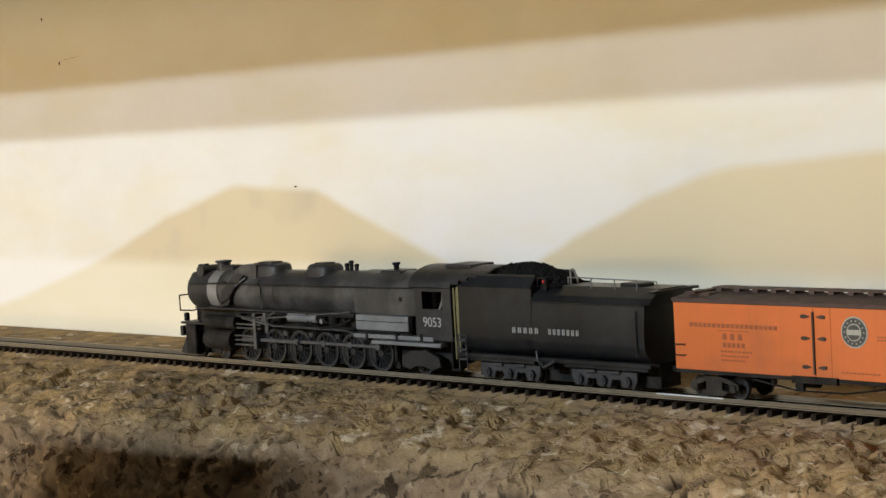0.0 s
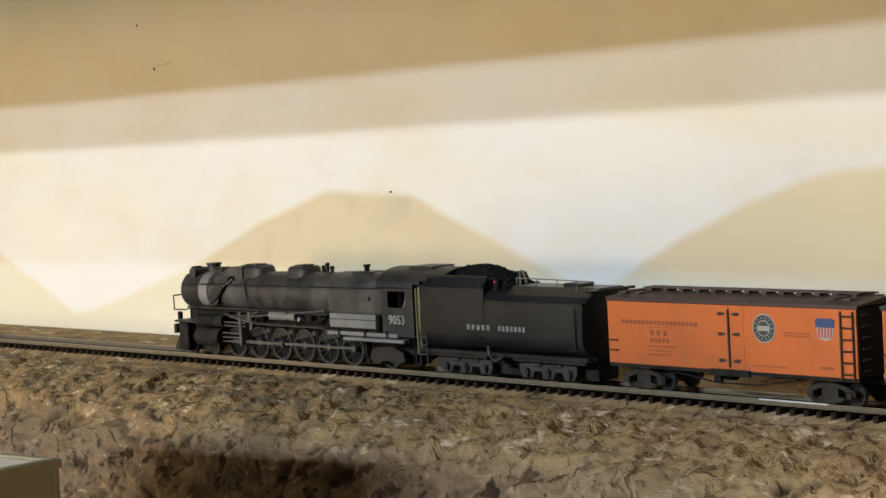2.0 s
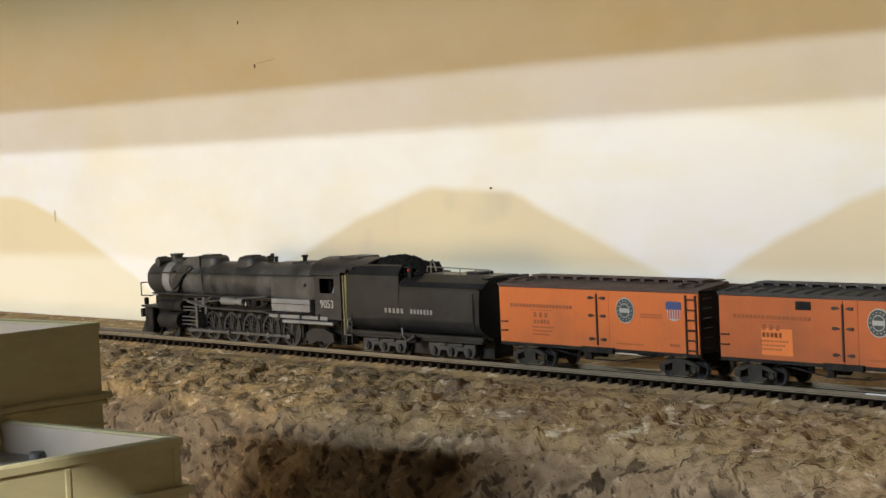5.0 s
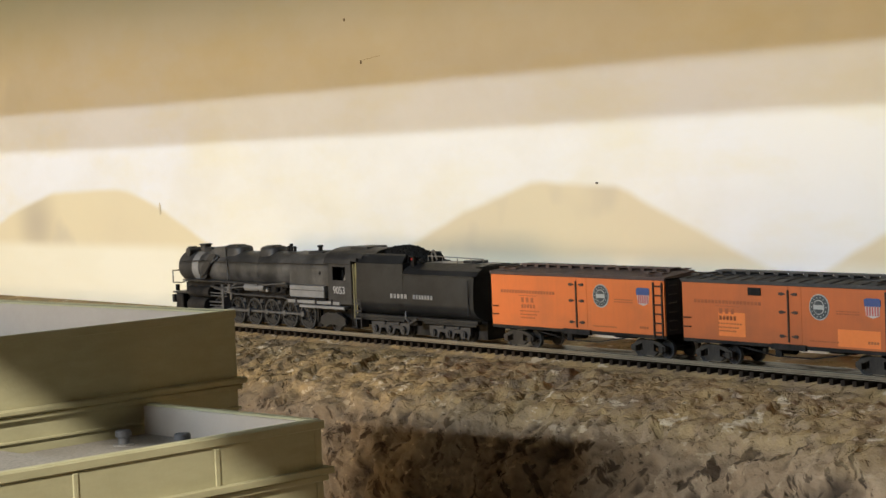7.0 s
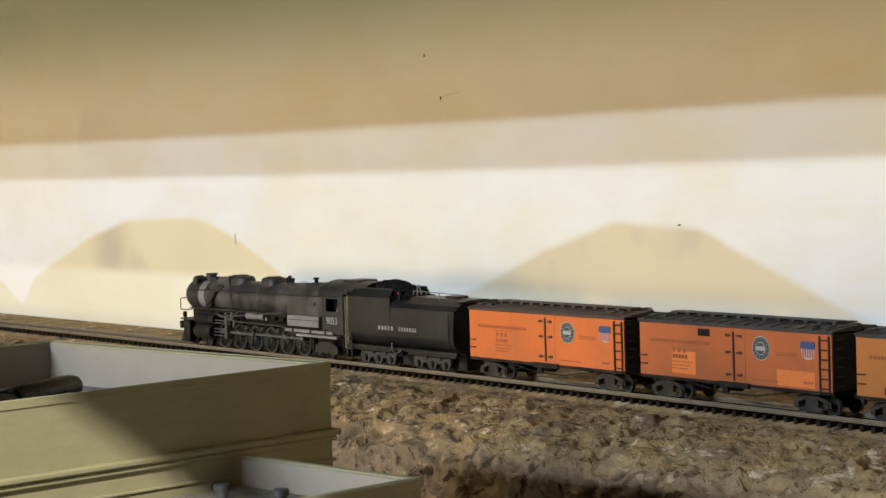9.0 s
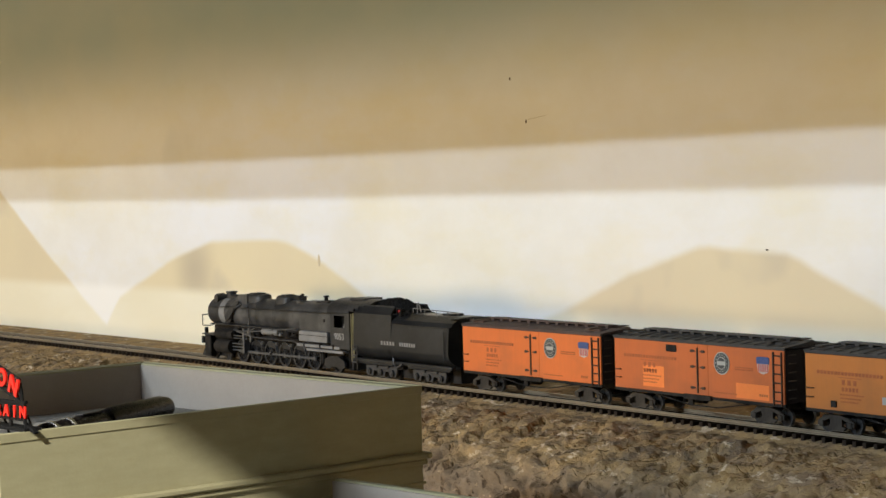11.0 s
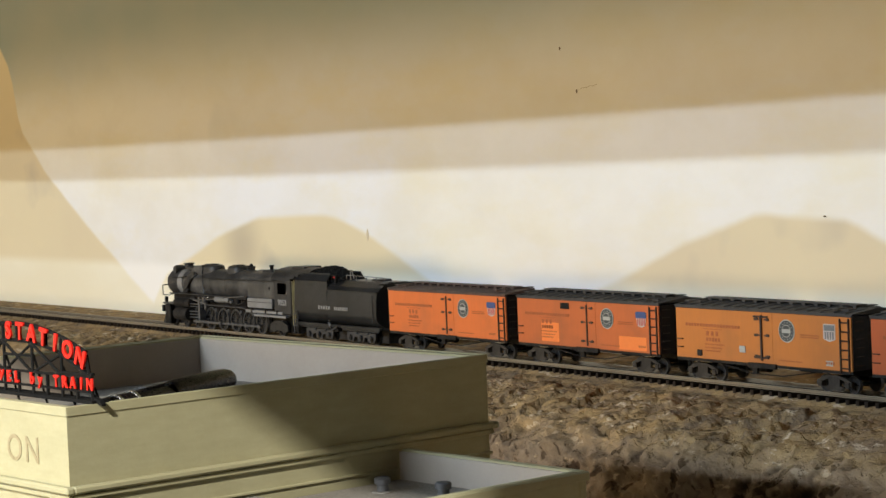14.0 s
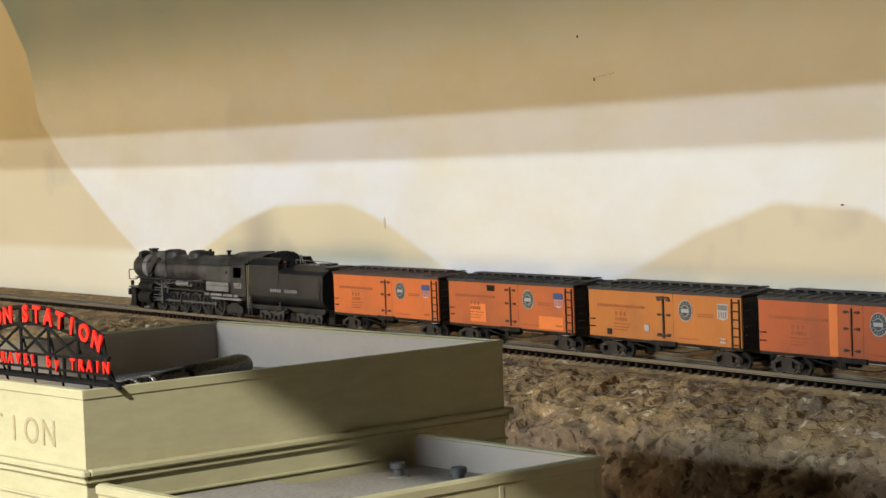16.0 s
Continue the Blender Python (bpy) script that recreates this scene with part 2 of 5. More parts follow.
def soil():
    """Painted plaster: earth tones, dark wash and painted-in shade in the gouges, pale dry-brushed edges."""
    m, nd, lk, bs = nodes_of("sculpted_earth")
    co = nd.new("ShaderNodeTexCoord").outputs["Object"]
    at = nd.new("ShaderNodeAttribute")
    at.attribute_name = "relief"

    def times(a, b):
        k = nd.new("ShaderNodeMath")
        k.operation = "MULTIPLY"
        for sock, v in zip(k.inputs, (a, b)):
            if isinstance(v, float):
                sock.default_value = v
            else:
                lk.new(v, sock)
        return k.outputs[0]

    def span(v, lo, hi):
        r = nd.new("ShaderNodeMapRange")
        r.inputs[1].default_value, r.inputs[2].default_value = lo, hi
        lk.new(v, r.inputs[0])
        return r.outputs[0]
    sep = nd.new("ShaderNodeSeparateColor")
    lk.new(at.outputs["Color"], sep.inputs[0])
    depth, crest, chip = sep.outputs[0], sep.outputs[1], sep.outputs[2]
    # weaker light painted in: darker grey earth towards station, warm tan along main line
    where = nd.new("ShaderNodeSeparateXYZ")
    lk.new(co, where.inputs[0])
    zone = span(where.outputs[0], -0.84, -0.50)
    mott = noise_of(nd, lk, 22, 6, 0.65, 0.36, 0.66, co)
    dim_earth = mixed(nd, lk, mott, (0.160, 0.113, 0.070), (0.250, 0.186, 0.126))
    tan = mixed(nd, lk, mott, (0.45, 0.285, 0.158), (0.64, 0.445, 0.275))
    col = mixed(nd, lk, zone, dim_earth, tan)
    col = mixed(nd, lk, times(noise_of(nd, lk, 9, 4, 0.6, 0.5, 0.7, co), 0.6), col, (0.26, 0.185, 0.120))
    col = mixed(nd, lk, times(noise_of(nd, lk, 110, 5, 0.6, 0.42, 0.66, co), 0.40), col, (0.17, 0.115, 0.065))
    tilt = nd.new("ShaderNodeMapping")
    tilt.inputs["Rotation"].default_value = (0, radians(32), 0)
    lk.new(co, tilt.inputs[0])
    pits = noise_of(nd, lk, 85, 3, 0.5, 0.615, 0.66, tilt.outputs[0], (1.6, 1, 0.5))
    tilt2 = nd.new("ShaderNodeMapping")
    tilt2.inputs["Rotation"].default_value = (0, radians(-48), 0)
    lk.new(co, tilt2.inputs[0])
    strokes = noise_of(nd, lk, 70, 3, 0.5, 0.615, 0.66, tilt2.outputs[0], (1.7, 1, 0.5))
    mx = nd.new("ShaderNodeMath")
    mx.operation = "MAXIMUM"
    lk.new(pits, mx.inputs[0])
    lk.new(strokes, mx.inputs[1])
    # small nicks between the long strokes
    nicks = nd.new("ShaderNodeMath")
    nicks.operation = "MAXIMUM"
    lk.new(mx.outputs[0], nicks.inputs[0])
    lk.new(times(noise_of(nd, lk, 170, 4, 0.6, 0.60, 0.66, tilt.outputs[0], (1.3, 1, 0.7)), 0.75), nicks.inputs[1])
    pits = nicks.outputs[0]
    # pits darkened: part wash, part shade put into the colour
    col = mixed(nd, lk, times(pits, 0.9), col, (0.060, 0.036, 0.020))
    col = mixed(nd, lk, times(noise_of(nd, lk, 150, 4, 0.55, 0.63, 0.68, co, (0.7, 1, 1.4)), 0.6), col, (0.52, 0.385, 0.235))
    col = mixed(nd, lk, times(crest, noise_of(nd, lk, 60, 6, 0.7, 0.36, 0.6, co)), col, (0.42, 0.28, 0.128))
    col = mixed(nd, lk, times(chip, noise_of(nd, lk, 260, 5, 0.7, 0.46, 0.60, co)), col, (0.63, 0.49, 0.30))
    spots = times(crest, noise_of(nd, lk, 110, 5, 0.6, 0.60, 0.64, co, (0.6, 1, 1.5)))
    col = mixed(nd, lk, times(spots, 0.7), col, (0.74, 0.60, 0.42))
    # deep gouges get the same wash and painted-in shade
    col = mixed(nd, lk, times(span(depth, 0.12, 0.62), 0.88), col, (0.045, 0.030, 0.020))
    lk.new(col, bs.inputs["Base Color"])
    bs.inputs["Roughness"].default_value = 0.95
    bs.inputs["Specular IOR Level"].default_value = 0.15
    sink = nd.new("ShaderNodeMath")
    sink.operation = "MULTIPLY_ADD"
    sink.inputs[1].default_value = -0.9
    lk.new(pits, sink.inputs[0])
    lk.new(noise_of(nd, lk, 170, 6, 0.55, 0.2, 0.8, co), sink.inputs[2])
    bumped(nd, lk, bs, sink.outputs[0], 0.8, 0.0018)
    return m


SOIL = soil()


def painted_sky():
    """Hand-painted backdrop: cream sky with faint clouds, tan mesas on a yellow plain."""
    m, nd, lk, bs = nodes_of("painted_backdrop")
    co = nd.new("ShaderNodeTexCoord").outputs["Object"]
    xyz = nd.new("ShaderNodeSeparateXYZ")
    lk.new(co, xyz.inputs[0])
    X0, X1, ZS = -2.7, -0.2, 0.4
    span = nd.new("ShaderNodeMapRange")
    span.inputs[1].default_value, span.inputs[2].default_value = X0, X1
    lk.new(xyz.outputs[0], span.inputs[0])
    ramp = nd.new("ShaderNodeValToRGB")
    ramp.color_ramp.interpolation = "LINEAR"
    # up to -1.842: a tall tan area with a curved right edge
    tan_heights = [(-2.7, 0.39), (-2.30, 0.38), (-2.20, 0.30), (-2.147, 0.242), (-2.130, 0.180), (-2.071, 0.132), (-1.983, 0.079), (-1.911, 0.040), (-1.842, 0.002),
             (-1.812, 0.030), (-1.767, 0.046), (-1.708, 0.067), (-1.640, 0.084), (-1.514, 0.087), (-1.462, 0.074), (-1.374, 0.038), (-1.292, 0.003),
             (-1.224, 0.018), (-1.136, 0.043), (-1.072, 0.068), (-0.998, 0.0885), (-0.920, 0.0835), (-0.880, 0.068), (-0.80, 0.038), (-0.775, 0.029), (-0.735, 0.049),
             (-0.705, 0.063), (-0.668, 0.078), (-0.615, 0.092), (-0.53, 0.096), (-0.40, 0.100), (-0.2, 0.06)]
    els = ramp.color_ramp.elements
    for i, (hx, hz) in enumerate(tan_heights):
        e = els[i] if i < 2 else els.new(1.0)
        e.position = (hx - X0) / (X1 - X0)
        e.color = (hz / ZS,) * 3 + (1,)
    lk.new(span.outputs[0], ramp.inputs[0])

    def mask(height, soft):
        d = nd.new("ShaderNodeMath")
        d.operation = "SUBTRACT"
        lk.new(height, d.inputs[0])
        lk.new(xyz.outputs[2], d.inputs[1])
        r = nd.new("ShaderNodeMapRange")
        r.interpolation_type = "SMOOTHSTEP"
        r.inputs[1].default_value, r.inputs[2].default_value = -soft, soft
        lk.new(d.outputs[0], r.inputs[0])
        return r.outputs[0]

    sc = nd.new("ShaderNodeMath")
    sc.operation = "MULTIPLY"
    sc.inputs[1].default_value = ZS
    lk.new(ramp.outputs[0], sc.inputs[0])
    wob = nd.new("ShaderNodeMath")
    wob.operation = "MULTIPLY_ADD"
    wob.inputs[1].default_value = 0.005
    lk.new(noise_of(nd, lk, 18, 3, 0.5, 0.0, 1.0, co), wob.inputs[0])
    lk.new(sc.outputs[0], wob.inputs[2])
    sky = mixed(nd, lk, noise_of(nd, lk, 3.2, 3, 0.5, 0.35, 0.65, co, (1, 1, 1.6)), (0.82, 0.815, 0.825), (0.86, 0.825, 0.73))
    cloud = noise_of(nd, lk, 9, 3, 0.5, 0.62, 0.78, co)
    k = nd.new("ShaderNodeMath")
    k.operation = "MULTIPLY"
    k.inputs[1].default_value = 0.38
    lk.new(cloud, k.inputs[0])
    sky = mixed(nd, lk, k.outputs[0], sky, (0.62, 0.66, 0.70))
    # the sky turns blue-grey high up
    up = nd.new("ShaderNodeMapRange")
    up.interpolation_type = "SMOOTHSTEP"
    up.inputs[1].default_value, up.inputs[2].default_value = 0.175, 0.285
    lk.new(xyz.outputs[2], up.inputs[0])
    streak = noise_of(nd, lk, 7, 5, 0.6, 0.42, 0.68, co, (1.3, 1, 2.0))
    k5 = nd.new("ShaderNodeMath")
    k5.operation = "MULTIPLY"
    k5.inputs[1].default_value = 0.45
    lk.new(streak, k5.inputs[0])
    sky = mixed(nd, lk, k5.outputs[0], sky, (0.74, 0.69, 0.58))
    # dabs of yellow and of grey-blue over the high sky
    blot = nd.new("ShaderNodeMath")
    blot.operation = "MULTIPLY"
    blot.inputs[1].default_value = 0.30
    lk.new(noise_of(nd, lk, 9, 5, 0.6, 0.48, 0.68, co, (0.8, 1, 2.2)), blot.inputs[0])
    sky = mixed(nd, lk, blot.outputs[0], sky, (0.80, 0.70, 0.40))
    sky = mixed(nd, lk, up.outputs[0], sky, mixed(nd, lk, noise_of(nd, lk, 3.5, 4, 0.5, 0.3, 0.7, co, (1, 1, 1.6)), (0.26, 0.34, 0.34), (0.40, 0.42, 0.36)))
    low = nd.new("ShaderNodeValue")
    low.outputs[0].default_value = 0.043
    hill = mixed(nd, lk, noise_of(nd, lk, 4, 4, 0.5, 0.35, 0.7, co), (0.76, 0.66, 0.445), (0.70, 0.60, 0.42))
    smudge = noise_of(nd, lk, 11, 3, 0.5, 0.62, 0.75, co)
    k4 = nd.new("ShaderNodeMath")
    k4.operation = "MULTIPLY"
    k4.inputs[1].default_value = 0.4
    lk.new(smudge, k4.inputs[0])
    hill = mixed(nd, lk, k4.outputs[0], hill, (0.45, 0.40, 0.34))
    spot = nd.new("ShaderNodeVectorMath")
    spot.operation = "DISTANCE"
    spot.inputs[1].default_value = (-1.665, 0.752, 0.062)
    lk.new(co, spot.inputs[0])
    near = nd.new("ShaderNodeMapRange")
    near.interpolation_type = "SMOOTHSTEP"
    near.inputs[1].default_value, near.inputs[2].default_value, near.inputs[3].default_value, near.inputs[4].default_value = 0.0, 0.05, 0.55, 0.0
    lk.new(spot.outputs["Value"], near.inputs[0])
    hill = mixed(nd, lk, near.outputs[0], hill, (0.36, 0.31, 0.25))
    # below the painted horizon: bright haze between the hills, pale sand at their feet
    ground_line = mask(low.outputs[0], 0.006)
    plain = mixed(nd, lk, noise_of(nd, lk, 5, 4, 0.55, 0.35, 0.65, co, (1, 1, 3)), (0.86, 0.81, 0.66), (0.82, 0.755, 0.58))
    sky = mixed(nd, lk, ground_line, sky, (0.90, 0.88, 0.85))
    hill = mixed(nd, lk, ground_line, hill, plain)
    col = mixed(nd, lk, mask(wob.outputs[0], 0.0034), sky, hill)
    lk.new(col, bs.inputs["Base Color"])
    bs.inputs["Roughness"].default_value = 0.85
    bs.inputs["Specular IOR Level"].default_value = 0.2
    bumped(nd, lk, bs, noise_of(nd, lk, 120, 4, 0.6, 0.2, 0.8, co), 0.08, 0.001)
    return m


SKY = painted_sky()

# ---- mesh helpers ----


def part(name, bm, material, parent=None, label="", smooth=False):
    me = bpy.data.meshes.new(name)
    bmesh.ops.recalc_face_normals(bm, faces=bm.faces)
    bm.to_mesh(me)
    bm.free()
    me.materials.append(material)
    if smooth:
        for p in me.polygons:
            p.use_smooth = True
        me.set_sharp_from_angle(angle=radians(35))
    ob = new(name, me)
    if parent:
        ob.parent = parent
    if label:
        ob["label"] = label
    return ob


def box(bm, x0, x1, y0, y1, z0, z1, bev=0.0):
    vs = bmesh.ops.create_cube(bm, size=1)["verts"]
    for v in vs:
        v.co = Vector(((x0 + x1) / 2 + v.co.x * (x1 - x0), (y0 + y1) / 2 + v.co.y * (y1 - y0), (z0 + z1) / 2 + v.co.z * (z1 - z0)))
    if bev:
        es = list({e for v in vs for e in v.link_edges})
        bmesh.ops.bevel(bm, geom=es, offset=bev, segments=1, affect="EDGES")
    return bm


def rod(bm, a, b, r, seg=8, r2=None, caps=True):
    a, b = Vector(a), Vector(b)
    d = b - a
    m = Matrix.Translation((a + b) / 2) @ d.to_track_quat("Z", "Y").to_matrix().to_4x4()
    bmesh.ops.create_cone(bm, cap_ends=caps, segments=seg, radius1=r, radius2=r if r2 is None else r2, depth=d.length, matrix=m)
    return bm


def rods(bm, pts, r, seg=6):
    for a, b in zip(pts, pts[1:]):
        rod(bm, a, b, r, seg)
    return bm


def prism(bm, outline, axis, lo, hi):
    """A closed outline in two axes, pushed along the third from lo to hi."""
    def at(p, h):
        return {"x": (h, p[0], p[1]), "y": (p[0], h, p[1]), "z": (p[0], p[1], h)}[axis]
    A = [bm.verts.new(at(p, lo)) for p in outline]
    B = [bm.verts.new(at(p, hi)) for p in outline]
    n = len(outline)
    bm.faces.new(A)
    bm.faces.new(B[::-1])
    for i in range(n):
        bm.faces.new((A[i], A[(i + 1) % n], B[(i + 1) % n], B[i]))
    return bm


def turned(bm, profile, origin, axis="x", seg=24, caps=True):
    """A surface of revolution: profile of (along, radius) pairs round an axis through origin."""
    o = Vector(origin)
    rings = []
    for h, r in profile:
        ring = []
        for i in range(seg):
            a = 2 * math.pi * i / seg
            c, s = r * math.cos(a), r * math.sin(a)
            ring.append(bm.verts.new(o + Vector({"x": (h, c, s), "y": (c, h, s), "z": (c, s, h)}[axis])))
        rings.append(ring)
    for r0, r1 in zip(rings, rings[1:]):
        for i in range(seg):
            bm.faces.new((r0[i], r0[(i + 1) % seg], r1[(i + 1) % seg], r1[i]))
    if caps:
        bm.faces.new(rings[0])
        bm.faces.new(rings[-1][::-1])
    return bm


def letters(name, text, size, depth, material, parent, m, label="", bold=0.0):
    cu = bpy.data.curves.new(name, "FONT")
    cu.body, cu.size, cu.extrude, cu.align_x, cu.align_y, cu.offset, cu.resolution_u = text, size, depth, "CENTER", "CENTER", bold, 4
    tmp = new(name, cu)
    bpy.context.view_layer.update()
    me = bpy.data.meshes.new_from_object(tmp.evaluated_get(bpy.context.evaluated_depsgraph_get()))
    bpy.data.objects.remove(tmp)
    me.materials.clear()
    me.materials.append(material)
    ob = new(name, me)
    ob.parent = parent
    ob.matrix_basis = m
    if label:
        ob["label"] = label
    return ob


def B():
    return bmesh.new()

# ---- structure: room, backdrop, upper deck, scenery ----


def room():
    for name, b in (("floor", (-4.2, 0.80, -3.6, 0.9, -1.25, -1.2)), ("ceiling", (-4.2, 0.80, -3.6, 0.9, 1.40, 1.45)),
                    # south wall left open only for the added fill panel
                    ("wall_south", (-0.99, 0.80, -3.6, -3.55, -1.2, 1.40)), ("wall_south", (-4.2, -2.25, -3.6, -3.55, -1.2, 1.40)),
                    ("wall_south", (-2.25, -0.99, -3.6, -3.55, -1.2, -0.40)), ("wall_south", (-2.25, -0.99, -3.6, -3.55, 0.60, 1.40)),
                    # unseen dark panel and east wall, added to keep light off the station's side
                    ("light_blocker_panel", (-0.40, 0.75, -1.22, -1.18, -1.2, 0.93)), ("east_blocker_wall", (0.75, 0.80, -3.55, 0.88, -1.2, 1.40)),
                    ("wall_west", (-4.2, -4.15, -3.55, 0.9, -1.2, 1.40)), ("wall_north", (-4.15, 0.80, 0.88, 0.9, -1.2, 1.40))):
        part(name, box(B(), *b), FLOOR if name == "floor" else SHADE if name in ("east_blocker_wall", "light_blocker_panel") else PLAIN)["kind"] = "structure"
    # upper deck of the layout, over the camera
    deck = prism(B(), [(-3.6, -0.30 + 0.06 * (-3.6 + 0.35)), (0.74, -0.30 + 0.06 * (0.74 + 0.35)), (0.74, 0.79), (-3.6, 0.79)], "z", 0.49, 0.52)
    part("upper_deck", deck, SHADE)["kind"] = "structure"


def backdrop():
    bm = B()
    xs = [-3.6 + 0.1 * i for i in range(48)]
    grid = []
    for x in xs:
        p, q = along(x, WALL_OFF), along(x, WALL_OFF + 0.008)
        grid.append([bm.verts.new((p.x, p.y, -0.05)), bm.verts.new((p.x, p.y, 0.489)), bm.verts.new((q.x, q.y, 0.489)), bm.verts.new((q.x, q.y, -0.05))])
    for a, b in zip(grid, grid[1:]):
        for i in range(4):
            bm.faces.new((a[i], b[i], b[(i + 1) % 4], a[(i + 1) % 4]))
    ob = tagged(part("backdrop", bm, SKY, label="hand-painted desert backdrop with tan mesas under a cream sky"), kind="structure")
    # flecks of dirt on the paint
    p = along(-1.4515, WALL_OFF - 0.0003, 0.0735)
    b = B()
    bmesh.ops.create_uvsphere(b, u_segments=10, v_segments=8, radius=0.5, matrix=Matrix.Translation(p) @ Matrix.Diagonal((0.0035, 0.0008, 0.010, 1)))
    part("paint_smear", b, SMEAR, ob, "thick ochre dab of paint", True)
    for x, z, w, h in ((-0.936, 0.0891, 0.0026, 0.0011), (-1.1725, 0.175, 0.0018, 0.0028), (-1.19, 0.2055, 0.0018, 0.0024)):
        p = along(x, WALL_OFF - 0.0004, z)
        b = B()
        bmesh.ops.create_uvsphere(b, u_segments=8, v_segments=6, radius=0.5, matrix=Matrix.Translation(p) @ Matrix.Diagonal((w, 0.0008, h, 1)))
        part("fleck", b, SPECK, ob, "dark fleck of dirt")
    # hair crack that runs off beside the lower fleck
    bm = B()
    crack_line = [along(-1.170 + 0.004 * i, WALL_OFF - 0.0001, 0.1762 + 0.0004 * i + 0.0005 * (i % 2)) for i in range(6)]
    part("hair_crack", rods(bm, crack_line, 0.00013, 4), CRACK, ob, "fine brown hair crack")


def embankment():
    """Plaster bank: a flat track bed, a lumpy crest, a steep face with gouges and chips."""
    xs = np.concatenate([np.arange(-3.0, -1.75, 0.006), np.arange(-1.75, -0.33, 0.0014), np.arange(-0.33, 0.5, 0.006)])
    prof = [(0.079, -0.0044), (0.05, -0.0058), (0.026, -0.0068), (0.017, -0.0048), (0.0, -0.0045), (-0.0150, -0.0048), (-0.019, -0.0066),
            (-0.028, -0.0075), (-0.045, -0.0085), (-0.070, -0.0115), (-0.092, -0.0175), (-0.108, -0.029), (-0.119, -0.050), (-0.128, -0.085), (-0.145, -0.15), (-0.19, -0.24), (-0.30, -0.26), (-0.75, -0.26)]
    fine = []
    for (a, za), (b, zb) in zip(prof, prof[1:]):
        n = max(1, round(math.hypot(b - a, zb - za) / (0.0014 if -0.15 < b < -0.017 else 0.02)))
        fine += [(a + (b - a) * i / n, za + (zb - za) * i / n) for i in range(n)]
    fine.append(prof[-1])
    verts, faces, relief = [], [], []
    for x in xs:
        x = float(x)
        wander = 0.010 * noise.noise(Vector((x * 5, 1.7, 0))) + 0.006 * noise.noise(Vector((x * 14, 4.1, 0)))
        for off, z in fine:
            k = min(1, max(0, (-off - 0.019) / 0.015))
            kk = min(1, max(0, (-off - 0.075) / 0.03))
            p = along(x, off - wander * k, z)
            deep, chip = 0.0, 0.0
            if k > 0:
                q = Vector((x, 0, -off * 0.55 - z * 0.8))        # along the skin of the bank
                lump = 0.0066 * noise.fractal(q * 30, 0.9, 2.1, 4) * kk + 0.0028 * noise.fractal(q * 105, 0.7, 2.1, 3) * k
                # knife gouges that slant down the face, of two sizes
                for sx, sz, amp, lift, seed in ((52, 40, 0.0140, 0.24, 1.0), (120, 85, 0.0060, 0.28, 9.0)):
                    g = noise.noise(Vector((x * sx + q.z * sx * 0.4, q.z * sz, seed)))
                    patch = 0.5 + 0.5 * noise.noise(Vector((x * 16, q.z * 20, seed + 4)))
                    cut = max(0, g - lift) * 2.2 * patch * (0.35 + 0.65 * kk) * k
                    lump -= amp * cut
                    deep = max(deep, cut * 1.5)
                # flakes of plaster standing proud with broken edges
                c = noise.cell(Vector((x * 55 + 1.1 * noise.noise(q * 70), q.z * 70 + 1.1 * noise.noise(q * 75 + Vector((5, 0, 0))), 3)))
                chip = k * max(0, noise.noise(q * 42 + Vector((0, 3, 0))) - 0.34) * 3 * (1 - 0.6 * kk) + k * max(0, noise.noise(q * 150) - 0.50) * 2.5
                lump += 0.0024 * c * k * max(0, noise.noise(q * 14 + Vector((0, 8, 0))) + 0.45)
                p += Vector((0, -lump * kk * 0.95, lump * (1 - 0.5 * kk)))
            verts.append(p)
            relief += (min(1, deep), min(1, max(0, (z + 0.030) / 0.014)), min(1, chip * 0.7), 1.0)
    n = len(fine)
    for i in range(len(xs) - 1):
        for j in range(n - 1):
            a = i * n + j
            faces.append((a, a + n, a + n + 1, a + 1))
    me = bpy.data.meshes.new("embankment")
    me.from_pydata(verts, [], faces)
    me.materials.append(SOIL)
    me.materials.append(DARK_GROUND)
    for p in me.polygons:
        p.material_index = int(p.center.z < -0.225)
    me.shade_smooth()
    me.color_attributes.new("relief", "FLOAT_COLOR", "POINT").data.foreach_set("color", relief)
    ob = new("ground", me)
    tagged(ob, "brown sculpted plaster bank with gouges and pale chips", kind="structure")


room()
backdrop()
embankment()

# ---- station with its lower annex ----
PHI = 9.9


